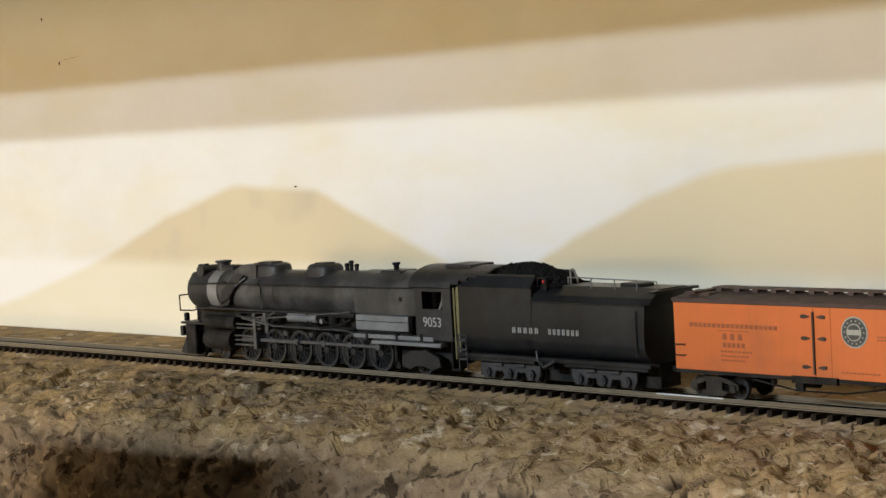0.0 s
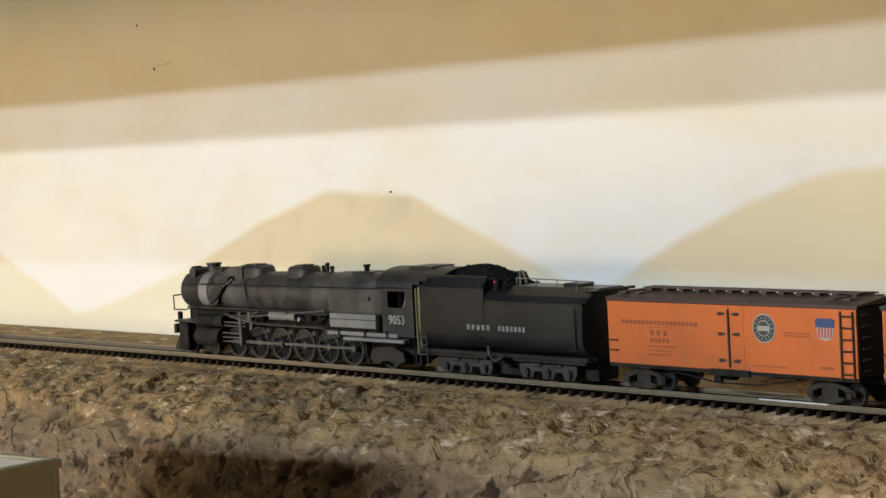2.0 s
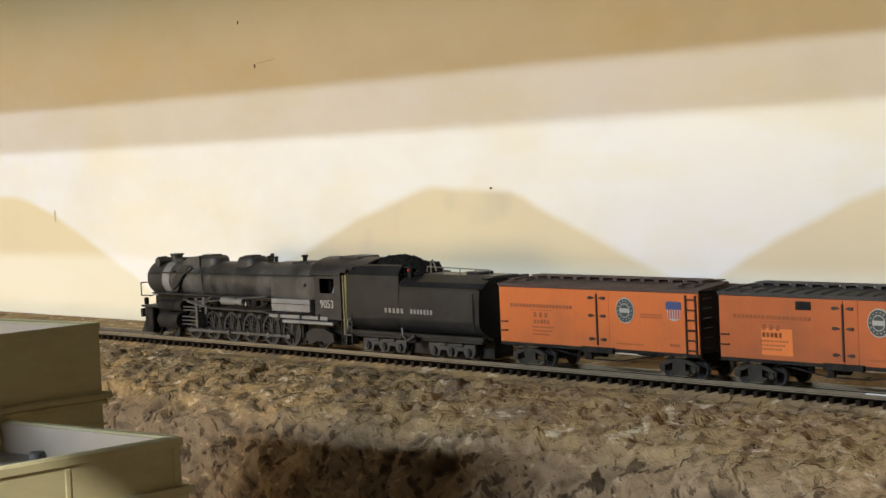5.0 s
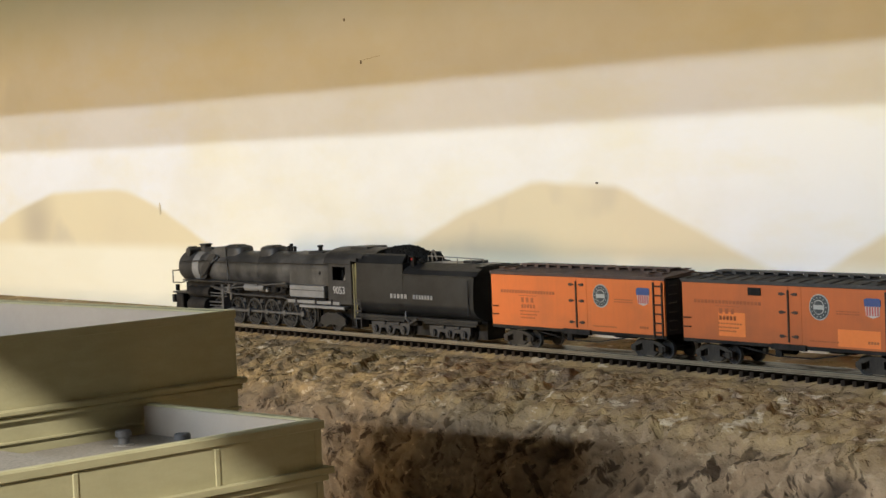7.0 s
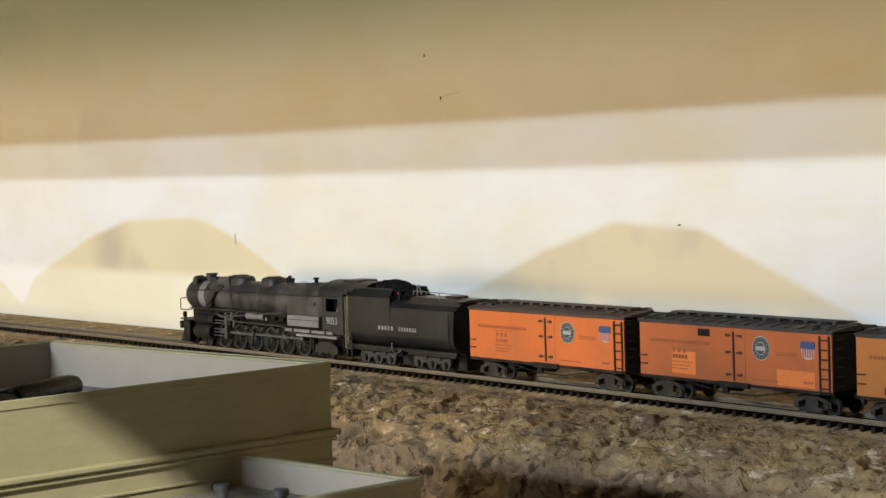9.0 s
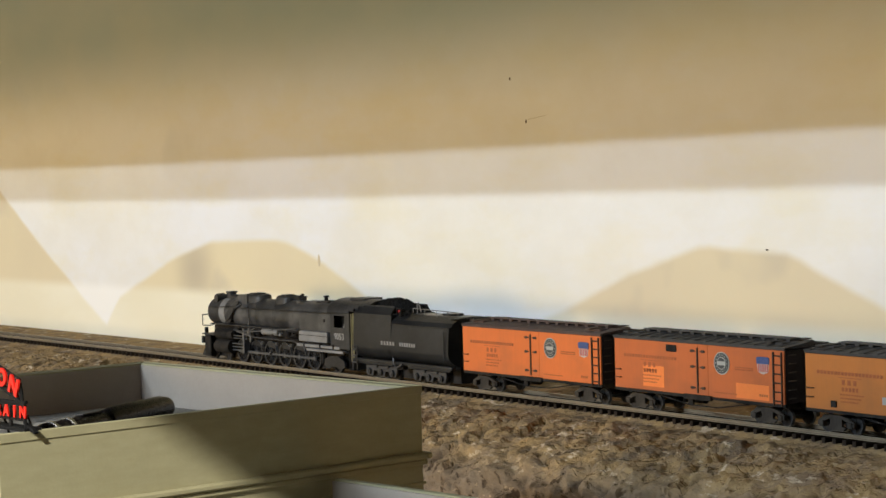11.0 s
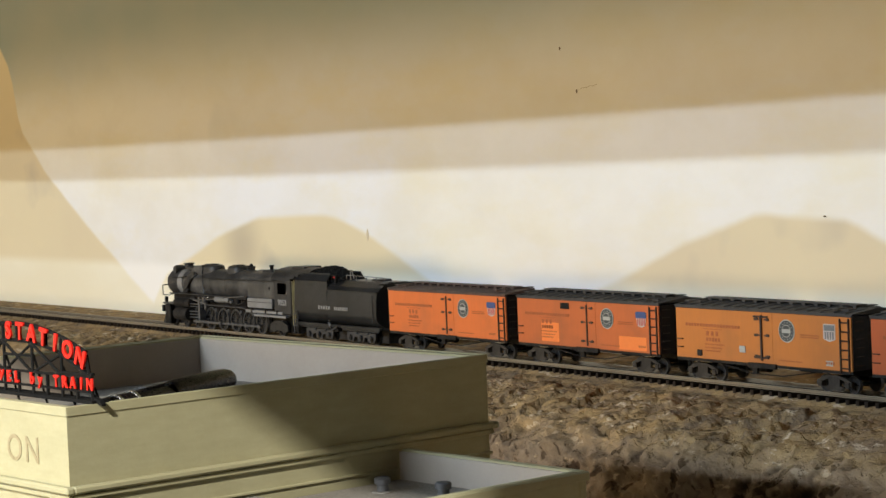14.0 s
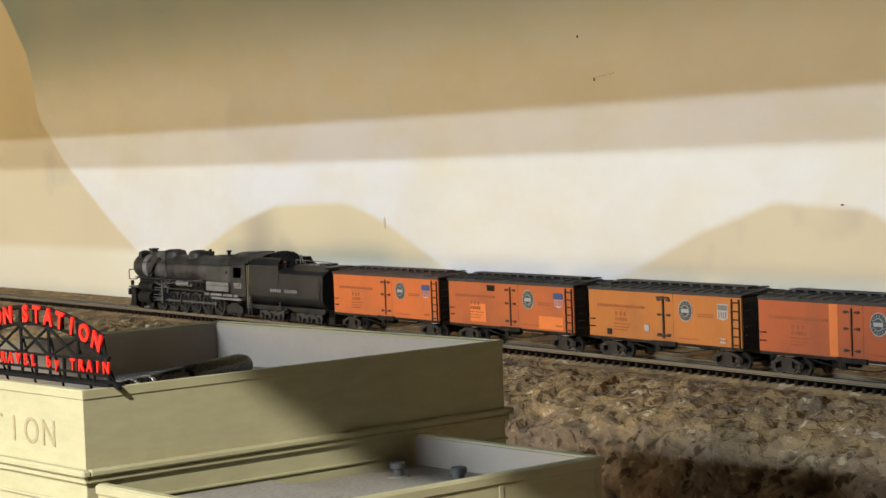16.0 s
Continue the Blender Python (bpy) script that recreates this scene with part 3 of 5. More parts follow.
def station():
    """Frame: origin at the near top corner, x along the front (negative to the left), y into depth."""
    base = tagged(new("station_building"), "cream model station with open parapet roof and carved lettering", "building")
    base.matrix_world = pose(-0.6855, 0.2190, 0.0, 0, 0, PHI)
    W, L, T, ZT, ZG = 0.2035, 0.195, 0.0045, 0.0526, -0.25
    ZR = 0.033
    # walls with a moulded cornice and rim
    for nm, b in (("front_wall", (-W + T, -T, 0, T)), ("back_wall", (-W + T, -T, L - T, L)), ("side_wall", (-T, 0, 0, L)), ("side_wall", (-W, -W + T, 0, L))):
        part(nm, box(B(), b[0], b[1], b[2], b[3], ZG, ZT - 0.0004), CREAM, base)
    # linings of the parapet
    part("parapet_lining", box(B(), -W + T, -T, L - T - 0.0012, L - T - 0.0002, ZR, ZT - 0.0012), STYRENE, base, "pale grey inside of the parapet")
    part("parapet_lining", box(B(), -W + T + 0.0002, -W + T + 0.0012, T, L - T - 0.0014, ZR, ZT - 0.0012), STYRENE, base, "pale grey inside of the parapet")
    part("parapet_lining", box(B(), -T - 0.0012, -T - 0.0002, T, L - T - 0.0014, ZR, ZT - 0.0012), STYRENE, base, "pale grey inside of the parapet")
    part("parapet_lining", box(B(), -W + T + 0.0014, -T - 0.0014, T + 0.0002, T + 0.0012, ZR, ZT - 0.0012), STYRENE, base, "pale grey inside of the parapet")
    part("roof", box(B(), -W + T, -T, T, L - T, ZR - 0.002, ZR), GRAVEL, base, "grey gravel roof")

    def moulding(nm, z0, z1, out, bev):
        bm = B()
        box(bm, -W - out, out, -out, 0.0002, z0, z1, bev)
        box(bm, -W - out, out, L - 0.0002, L + out, z0, z1, bev)
        box(bm, -0.0002, out, 0, L, z0, z1, bev)
        box(bm, -W - out, -W + 0.0002, 0, L, z0, z1, bev)
        return part(nm, bm, CREAM, base)
    moulding("rim", ZT - 0.0034, ZT, 0.0005, 0.0002)
    moulding("cornice", 0.0224, 0.0250, 0.0032, 0.0007)
    moulding("cornice", 0.0200, 0.0222, 0.0017, 0.0005)
    moulding("cornice", 0.0118, 0.0130, 0.0010, 0.0003)
    # carved lettering on the front
    for i, ch in enumerate("UNION STATION"):
        if ch != " ":
            letters("carved_letter", ch, 0.0136, 0.0001, LETTER_DUST, base, pose(-0.0245 - 0.0125 * (12 - i), -0.00015, 0.0352, 90, 0, 0), "worn carved capital")
    return base


def annex():
    base = tagged(new("station_annex"), "low cream flat-roofed annex with gravel roof beside the station", "building")
    base.matrix_world = pose(-0.6855, 0.2190, 0.0, 0, 0, PHI)
    X0, X1, Y0, Y1, T, ZT, ZR, ZG = 0.0036, 0.102, 0.0020, 0.149, 0.0035, 0.0202, 0.0085, -0.25
    part("front_wall", box(B(), X0, X1, Y0, Y0 + T, ZG, ZT, 0.0003), CREAM, base)
    part("back_wall", box(B(), X0, X1, Y1 - T, Y1, ZG, ZT, 0.0003), CREAM, base)
    part("side_wall", box(B(), X1 - T, X1, Y0 + T, Y1 - T, ZG, ZT, 0.0003), CREAM, base)
    part("parapet_lining", box(B(), X0, X1 - T - 0.0012, Y1 - T - 0.0012, Y1 - T - 0.0002, ZR, ZT - 0.0008), STYRENE, base, "pale grey inside of the parapet")
    part("parapet_lining", box(B(), X1 - T - 0.0012, X1 - T - 0.0002, Y0 + T, Y1 - T - 0.0014, ZR, ZT - 0.0008), STYRENE, base, "pale grey inside of the parapet")
    part("roof", box(B(), X0, X1 - T, Y0 + T, Y1 - T, ZR - 0.002, ZR), GRAVEL, base, "grey gravel roof")
    for z0, z1, o in ((ZT - 0.0035, ZT - 0.0004, 0.0009), (0.0005, 0.0030, 0.0030), (-0.0020, 0.0003, 0.0015)):
        bm = B()
        box(bm, X0, X1 + o, Y0 - o, Y0 + 0.0002, z0, z1, 0.0003)
        box(bm, X1 - 0.0002, X1 + o, Y0, Y1 + o, z0, z1, 0.0003)
        box(bm, X0, X1, Y1 - 0.0002, Y1 + o, z0, z1, 0.0003)
        part("rim" if z1 > 0.01 else "cornice", bm, CREAM, base)
    for y in (0.0410, 0.0995):
        part("pilaster", box(B(), X1 - 0.0002, X1 + 0.0005, y, y + 0.0022, ZG, ZT - 0.0042, 0.0003), CREAM, base)
    # roof fittings
    part("skylight", prism(B(), [(0.006, ZR), (0.060, ZR), (0.056, ZR + 0.004), (0.008, ZR + 0.004)], "y", 0.012, 0.072), GRAVEL, base, "hipped pale roof deck")
    for x, y in ((0.022, 0.1205), (0.050, 0.1265), (0.078, 0.0960), (0.085, 0.040)):
        v = part("roof_vent", turned(B(), [(ZR, 0.0022), (ZR + 0.0032, 0.0022), (ZR + 0.0034, 0.0031), (ZR + 0.0052, 0.0031), (ZR + 0.0058, 0.0026)], (x, y, 0), "z", 14), DUCT, base, "small dark round vent", True)
        part("flashing", turned(B(), [(ZR, 0.0042), (ZR + 0.0006, 0.0040)], (x, y, 0), "z", 14), SHEET, v)
    return base


def roof_sign():
    base = tagged(new("roof_sign"), "arched black truss sign with red capital letters on the parapet", "sign")
    base.matrix_world = pose(-0.6860, 0.2310, ZSIGN, 0, 0, PHI)
    c, half = -0.0546, 0.0515

    def arch(a, lift):
        return lift - 0.0100 * ((a - c) / half) ** 2
    # chords: two under the arched name, two behind the lower line
    n = 20
    pts = [c - half + 2 * half * i / n for i in range(n + 1)]
    bow = [c + (a - c) * 0.93 for a in pts]
    part("top_chord", rods(B(), [(a, 0, arch(a, 0.0258)) for a in bow], 0.0008), SIGN_BLACK, base)
    part("arch_chord", rods(B(), [(a, 0, arch(a, 0.0196)) for a in bow], 0.0007), SIGN_BLACK, base)
    part("bottom_chord", box(B(), c - half, c + half, -0.0005, 0.0005, 0.0030, 0.0038), SIGN_BLACK, base)
    part("middle_chord", box(B(), c - half, c + half, -0.0005, 0.0005, 0.0080, 0.0088), SIGN_BLACK, base)
    part("base_plate", box(B(), c - half - 0.001, c + half + 0.002, -0.002, 0.005, -0.0006, 0.0006, 0.0002), SIGN_BLACK, base)
    # five panels with crossed braces, every second one with a strut
    for i in range(5):
        a, b = pts[4 * i], pts[4 * i + 4]
        za, zb = arch(a, 0.0196), arch(b, 0.0196)
        part("brace", rod(B(), (a, 0.0005, 0.0084), (b, 0.0005, zb), 0.0006, 6), SIGN_BLACK, base)
        part("brace", rod(B(), (b, -0.0004, 0.0084), (a, -0.0004, za), 0.0006, 6), SIGN_BLACK, base)
        if i % 2 == 0:
            low_end = min(za, zb)
            part("strut", box(B(), a, b, -0.0005, 0.0005, 0.5 * (low_end + 0.0084), 0.5 * (low_end + 0.0084) + 0.0008), SIGN_BLACK, base)
    for i in range(0, n + 1, 4):
        a = pts[i]
        lean = {0: 0.0035, n: -0.0035}.get(i, 0.0)
        part("post", rod(B(), (a, 0, 0.0004), (a + lean, 0, arch(a + lean, 0.0250)), 0.0007, 6), SIGN_BLACK, base)
        part("prop", rod(B(), (a, 0.0006, arch(a, 0.015)), (a, 0.0085, -0.0160), 0.0005, 6), SIGN_BLACK, base)
    for i in range(2, n, 4):
        a = pts[i]
        part("post", box(B(), a - 0.0005, a + 0.0005, -0.0005, 0.0005, 0.0004, 0.0084), SIGN_BLACK, base)
        part("post", box(B(), a - 0.0005, a + 0.0005, -0.0005, 0.0005, arch(a, 0.0196), arch(a, 0.0258)), SIGN_BLACK, base)
    part("end_bracket", prism(B(), [(-0.0045, 0.0022), (0.0010, 0.0006), (0.0024, -0.0006), (0.0022, -0.0012), (-0.0045, 0.0004)], "y", 0.0, 0.0016), SIGN_BLACK, base, "dark bracket over the parapet edge")
    word, low = "UNION STATION", "TRAVEL by TRAIN"
    for i, ch in enumerate(word):
        a = -0.0085 - 0.0083 * (12 - i) + (0.0033 if i < 5 else 0)
        if ch != " ":
            tilt = math.degrees(math.atan(2 * 0.0100 * (a - c) / half ** 2))
            p = letters("letter", ch, 0.0084, 0.0004, SIGN_RED, base, pose(a, -0.0013, arch(a, 0.0230), 90, tilt, 0), "", 0.00035)
    for i, ch in enumerate(low):
        a = -0.0033 - 0.0057 * (14 - i)
        if ch != " ":
            letters("letter", ch, 0.0056, 0.0003, SIGN_RED, base, pose(a, -0.0010, 0.0060, 90, 0, 0), "", 0.00022)
    return base


ZSIGN = 0.0530


def roof_clutter():
    """What lies on the station's roof behind the sign."""
    a, b = Vector((-0.762, 0.262, 0.0410)), Vector((-0.8215, 0.3430, 0.0410))
    d = (b - a).normalized()
    L = (b - a).length
    torch = tagged(new("spotlight_tube"), "glossy black jointed tube lying on the station roof", "tube")
    torch.matrix_world = Matrix.Translation(a) @ d.to_track_quat("X", "Z").to_matrix().to_4x4()
    R = 0.0050
    part("barrel", turned(B(), [(0, R * 0.7), (0.004, R * 0.9), (L * 0.45, R * 0.9), (L * 0.46, R * 0.75), (L * 0.5, R * 0.75)], (0, 0, 0), "x", 20), GLOSS, torch, "", True)
    part("head", turned(B(), [(L * 0.5, R * 0.98), (L * 0.52, R * 1.08), (L * 0.95, R * 1.08), (L, R * 0.9)], (0, 0, 0), "x", 20), GLOSS, torch, "", True)
    part("clip", box(B(), L * 0.30, L * 0.48, -0.002, 0.002, R * 0.92, R * 1.05, 0.0002), DUCT, torch)
    for k in (0.08, 0.2):
        part("ring", turned(B(), [(L * k, R * 0.96), (L * k + 0.002, R * 0.96)], (0, 0, 0), "x", 20), BRIGHT, torch, "bright metal ring", True)
    # ribbed grey sheet on the roof beside it
    sheet = tagged(new("corrugated_sheet"), "grey ribbed sheet lying on the station roof", "sheet")
    sheet.matrix_world = torch.matrix_world @ pose(0, 0, -0.0035)
    bm = B()
    n = 24
    out = [(L * 1.05 * i / n, 0.0030 + 0.0007 * (i % 2)) for i in range(n + 1)]
    prism(bm, out + [(L * 1.05, 0.0018), (0, 0.0018)], "y", 0.008, 0.026)
    part("ribbed_panel", bm, SHEET, sheet)
    bm = B()
    box(bm, 0, L * 1.05, 0.009, 0.025, -0.006, 0.0016)
    part("board", bm, SHEET, sheet)


station()
annex()
roof_sign()
roof_clutter()

# ---- rolling stock: local axes with x to the rear, y away from the aisle, z up from the rail head ----
SPIN = []        # (wheel, place in its parent, radius)


def wheelset(parent, x, radius, gauge, z=None, spokes=0, material=None, tread=True):
    """Two wheels on an axle, turning round y."""
    bm = B()
    for s in (-1, 1):
        y = s * gauge
        turned(bm, [(y - 0.0007, radius * 0.84), (y - 0.0007, radius), (y + 0.0007, radius), (y + 0.0007, radius * 0.84), (y - 0.0007, radius * 0.84)], (0, 0, 0), "y", 28, False)
        turned(bm, [(y - 0.0009, radius * 0.22), (y + 0.0009, radius * 0.22)], (0, 0, 0), "y", 12)
        if spokes:
            for i in range(spokes):
                a = 2 * math.pi * i / spokes
                rod(bm, (0.18 * radius * math.cos(a), y, 0.18 * radius * math.sin(a)), (0.9 * radius * math.cos(a), y, 0.9 * radius * math.sin(a)), 0.0005, 5)
            prism(bm, [(radius * 0.82 * math.cos(a), radius * 0.82 * math.sin(a)) for a in np.linspace(2.2, 4.1, 7)], "y", y - 0.0006, y + 0.0006)
        else:
            turned(bm, [(y - 0.0004, radius * 0.87), (y + 0.0004, radius * 0.87)], (0, 0, 0), "y", 20)
            for i in range(6):
                a = i * math.pi / 3
                rod(bm, (0.2 * radius * math.cos(a), y + s * 0.0004, 0.2 * radius * math.sin(a)), (0.85 * radius * math.cos(a), y + s * 0.0004, 0.85 * radius * math.sin(a)), 0.0003, 4)
    rod(bm, (0, -gauge, 0), (0, gauge, 0), 0.0010, 8)
    ob = part("wheelset", bm, material or WHEEL, parent, "", True)
    if tread:
        bm = B()
        for s in (-1, 1):
            a, b = (s * gauge - 0.0013, s * gauge + 0.0008) if s > 0 else (s * gauge - 0.0008, s * gauge + 0.0013)
            turned(bm, [(a, radius * 0.97), (a, radius * 1.004), (b, radius * 1.004), (b, radius * 0.97)], (0, 0, 0), "y", 28, False)
        part("tyre", bm, STEEL, ob, "worn steel tyre", True)
    SPIN.append((ob, (x, 0, radius if z is None else z), radius))
    return ob


def car_truck(parent, x):
    """Cast-frame truck with two axles, journal boxes and springs."""
    t = part("truck", box(B(), -0.0022, 0.0022, -0.0105, 0.0105, 0.0052, 0.0092, 0.0004), TRUCK, parent)
    t.location = (x, 0, 0)
    for s in (-1, 1):
        y0, y1 = (0.0112, 0.0130) if s > 0 else (-0.0130, -0.0112)
        bm = B()
        prism(bm, [(-0.0130, 0.0040), (-0.0130, 0.0066), (-0.0085, 0.0084), (-0.0030, 0.0098), (0.0030, 0.0098), (0.0085, 0.0084), (0.0130, 0.0066), (0.0130, 0.0040),
                   (0.0105, 0.0050), (0.0075, 0.0068), (0.0042, 0.0078), (0.0042, 0.0040), (0.0075, 0.0036), (0.0046, 0.0016), (-0.0046, 0.0016), (-0.0075, 0.0036),
                   (-0.0042, 0.0040), (-0.0042, 0.0078), (-0.0075, 0.0068), (-0.0105, 0.0050)], "y", y0, y1)
        part("side_frame", bm, TRUCK, t)
        for xx in (-0.0102, 0.0102):
            part("journal_box", box(B(), xx - 0.0016, xx + 0.0016, s * 0.0121 - 0.0017, s * 0.0121 + 0.0017, 0.0034, 0.0066, 0.0003), TRUCK, t)
        bm = B()
        for xx in (-0.0016, 0.0, 0.0016):
            rod(bm, (xx, s * 0.0121, 0.0018), (xx, s * 0.0121, 0.0052), 0.0006, 8)
        part("spring", bm, TRUCK, t)
    for xx in (-0.0102, 0.0102):
        wheelset(t, xx, 0.0048, 0.0080)
    return t


def coupler(parent, x, s):
    bm = B()
    box(bm, x - 0.002, x + 0.002, -0.0022, 0.0022, 0.0088, 0.0112, 0.0003)
    box(bm, min(x, x + s * 0.0055), max(x, x + s * 0.0055), -0.0010, 0.0010, 0.0088, 0.0104)
    box(bm, min(x + s * 0.004, x + s * 0.0068), max(x + s * 0.004, x + s * 0.0068), -0.0019, 0.0012, 0.0084, 0.0108, 0.0004)
    part("coupler", bm, DARK, parent)


def bars(parent, x0, x1, z, n, h, material, gap=0.32, label=""):
    """A line of lettering as plain bars."""
    bm = B()
    w = (x1 - x0) / n
    for i in range(n):
        box(bm, x0 + w * i, x0 + w * (i + 1 - gap), -0.01784, -0.01765, z - h / 2, z + h / 2)
    return part("lettering", bm, material, parent, label)


def reefer(label, paint, roof_mat, end_mat, style):
    """40 ft wooden refrigerator car; body 0.1425 m long."""
    car = tagged(new("refrigerator_car"), label, "freight car", "refrigerator cars of the train")
    L, W, Z0, Z1 = 0.1425, 0.0172, 0.0130, 0.0418
    bm = B()
    box(bm, 0.0006, L - 0.0006, -W + 0.0006, W - 0.0006, Z0 + 0.0002, Z1 - 0.0002)
    part("body", bm, end_mat, car, "dark painted ends")
    dl, dm, dr = 0.0640, 0.0732, 0.0815
    for s in (-1, 1):
        y0, y1 = (-0.0177, -W + 0.0004) if s < 0 else (W - 0.0004, 0.0177)
        part("side_panel", box(B(), 0, dl, y0, y1, Z0, Z1), paint, car)
        part("side_panel", box(B(), dr, L - 0.0008, y0, y1, Z0, Z1), paint, car)
        for a, b in ((dl + 0.0001, dm - 0.0001), (dm + 0.0001, dr - 0.0001)):
            part("door", box(B(), a, b, y0 - 0.0001 if s < 0 else y0, y1 if s < 0 else y1 + 0.0001, Z0 + 0.0002, Z1 - 0.0003), paint, car)
    # sills, fascia and door irons on the visible side and its twin
    for s in (-1, 1):
        def yy(a, b):
            return (-b, -a) if s < 0 else (a, b)
        part("side_sill", box(B(), 0.0, L, *yy(0.0166, 0.0178), Z0 - 0.0016, Z0 - 0.0001), DARK, car)
        part("door_sill", box(B(), dl - 0.002, dr + 0.003, *yy(0.0172, 0.0192), Z0 - 0.0024, Z0 + 0.0004, 0.0002), DARK, car)
        part("eave_strip", box(B(), -0.0004, L + 0.0004, *yy(0.0172, 0.0184), Z1 - 0.0003, Z1 + 0.0012, 0.0002), roof_mat, car)
        if style != "late":
            part("door_bar", box(B(), dm - 0.00045, dm + 0.00045, *yy(0.0178, 0.0186), Z0 + 0.0014, Z1 - 0.0022, 0.0001), IRON, car)
        else:
            part("door_bar", rod(B(), (dm - 0.0002, s * 0.0185, Z0 + 0.002), (dm - 0.0002, s * 0.0185, Z1 - 0.002), 0.0007, 6), IRON, car)
            for z in (Z1 - 0.0028, Z0 + 0.0035):
                part("door_bar", rod(B(), (dm - 0.0062, s * 0.0183, z), (dm + 0.0052, s * 0.0183, z), 0.00055, 6), IRON, car)
        for z in (Z1 - 0.0042, Z1 - 0.0130, Z0 + 0.0042):
            for sx in (-1, 1):
                hx = dm + sx * 0.0034
                bm = B()
                prism(bm, [(hx - sx * 0.0014, z - 0.0002), (hx + sx * 0.0008, z - 0.0008), (hx + sx * 0.0022, z - 0.0007), (hx + sx * 0.0026, z - 0.0002), (hx + sx * 0.0026, z + 0.0002), (hx + sx * 0.0022, z + 0.0007), (hx + sx * 0.0008, z + 0.0008), (hx - sx * 0.0014, z + 0.0002)], "y", *yy(0.0178, 0.0184))
                part("hinge", bm, IRON, car)
        # ladder at the rear, grab irons at the front
        lx0, lx1 = L - 0.0085, L - 0.0022
        bm = B()
        for x in (lx0, lx1):
            box(bm, x - 0.00035, x + 0.00035, *yy(0.0179, 0.0187), Z0 - 0.001, Z1 - 0.0012)
        part("ladder_rail", bm, IRON, car)
        for i in range(6):
            z = Z0 + 0.0016 + i * 0.0048
            part("rung", rod(B(), (lx0, s * 0.0187, z), (lx1, s * 0.0187, z), 0.0004, 5), IRON, car)
        for z in (0.0190, 0.0236):
            part("grab_iron", rods(B(), [(0.0004, s * 0.0176, z), (0.0006, s * 0.0188, z), (0.0056, s * 0.0188, z), (0.0058, s * 0.0176, z)], 0.0003, 5), IRON, car)
    # emblem disc, shield, lettering bars (plain shapes)
    lx, lz = 0.0930, 0.0321
    bm = B()
    rod(bm, (lx, -0.0180, lz), (lx, -0.01772, lz), 0.0063, 24)
    em = part("emblem", bm, HERALD_W, car, "round grey and white emblem")
    bm = B()
    rod(bm, (lx, -0.0182, lz), (lx, -0.0180, lz), 0.0057, 24)
    part("ring", bm, HERALD_K, em)
    bm = B()
    for i in range(14):
        a = 2 * math.pi * i / 14
        rod(bm, (lx + 0.0046 * math.cos(a), -0.0183, lz + 0.0046 * math.sin(a)), (lx + 0.0046 * math.cos(a), -0.0182, lz + 0.0046 * math.sin(a)), 0.00032, 6)
    rod(bm, (lx, -0.0183, lz), (lx, -0.0182, lz), 0.0035, 20)
    part("inner_disc", bm, HERALD_W, em)
    bm = B()
    prism(bm, [(lx + 0.0031 * math.cos(a), lz + 0.0031 * math.sin(a)) for a in np.linspace(0.35, math.pi - 0.35, 9)], "y", -0.0184, -0.0183)
    prism(bm, [(lx + 0.0031 * math.cos(a), lz - 0.0031 * math.sin(a)) for a in np.linspace(0.35, math.pi - 0.35, 9)], "y", -0.0184, -0.0183)
    part("inner_mark", bm, HERALD_K, em)
    sx0, sx1, sz0, sz1 = 0.1212, 0.1302, 0.0280, 0.0374
    if style != "late":
        sh = part("shield", prism(B(), [(sx0, sz1 - 0.0036), (sx0 + 0.0006, sz0 + 0.0012), ((sx0 + sx1) / 2, sz0), (sx1 - 0.0006, sz0 + 0.0012), (sx1, sz1 - 0.0036)], "y", -0.01790, -0.01772), SHIELD_W, car, "red, white and blue shield")
        bm = B()
        prism(bm, [(sx0 - 0.0003, sz1 - 0.0038), (sx0 - 0.0005, sz1 - 0.0006), (sx0 + 0.001, sz1), (sx1 - 0.001, sz1), (sx1 + 0.0005, sz1 - 0.0006), (sx1 + 0.0003, sz1 - 0.0038)], "y", -0.0181, -0.01772)
        part("shield_top", bm, SHIELD_B, sh)
        bm = B()
        for i in range(5):
            x = sx0 + 0.0010 + i * 0.0016
            box(bm, x, x + 0.0008, -0.0181, -0.0179, sz0 + 0.0013, sz1 - 0.0039)
        part("stripes", bm, SHIELD_R, sh)
    else:
        sh = part("shield", prism(B(), [(sx0, sz1), (sx0, sz0 + 0.0012), ((sx0 + sx1) / 2, sz0), (sx1, sz0 + 0.0012), (sx1, sz1)], "y", -0.01790, -0.01772), SHIELD_W, car, "faded grey shield")
        bm = B()
        box(bm, sx0 + 0.0006, sx1 - 0.0006, -0.0181, -0.0179, sz1 - 0.0036, sz1 - 0.0006)
        for i in range(4):
            x = sx0 + 0.0012 + i * 0.0019
            box(bm, x, x + 0.0008, -0.0181, -0.0179, sz0 + 0.0013, sz1 - 0.0042)
        part("stripes", bm, SHIELD_G, sh)
    bars(car, 0.0085, 0.0555, 0.0322, 19, 0.0017, INK, 0.28, "line of small dark lettering shown as bars")
    box(bmx := B(), 0.024, 0.040, -0.01790, -0.01770, 0.0300, 0.0303)
    part("rule", bmx, INK, car)
    bars(car, 0.0262, 0.0385, 0.0277, 3, 0.0026, INK, 0.5)
    bars(car, 0.0262, 0.0385, 0.0242, 5, 0.0020, INK, 0.35)
    for i, z in enumerate((0.0215, 0.0196, 0.0178)):
        bars(car, 0.025, 0.042 - 0.002 * i, z, 9, 0.0007, INK)
    bars(car, 0.1035, 0.1180, 0.0306, 9, 0.0006, INK)
    bars(car, 0.1035, 0.1180, 0.0294, 9, 0.0006, INK)
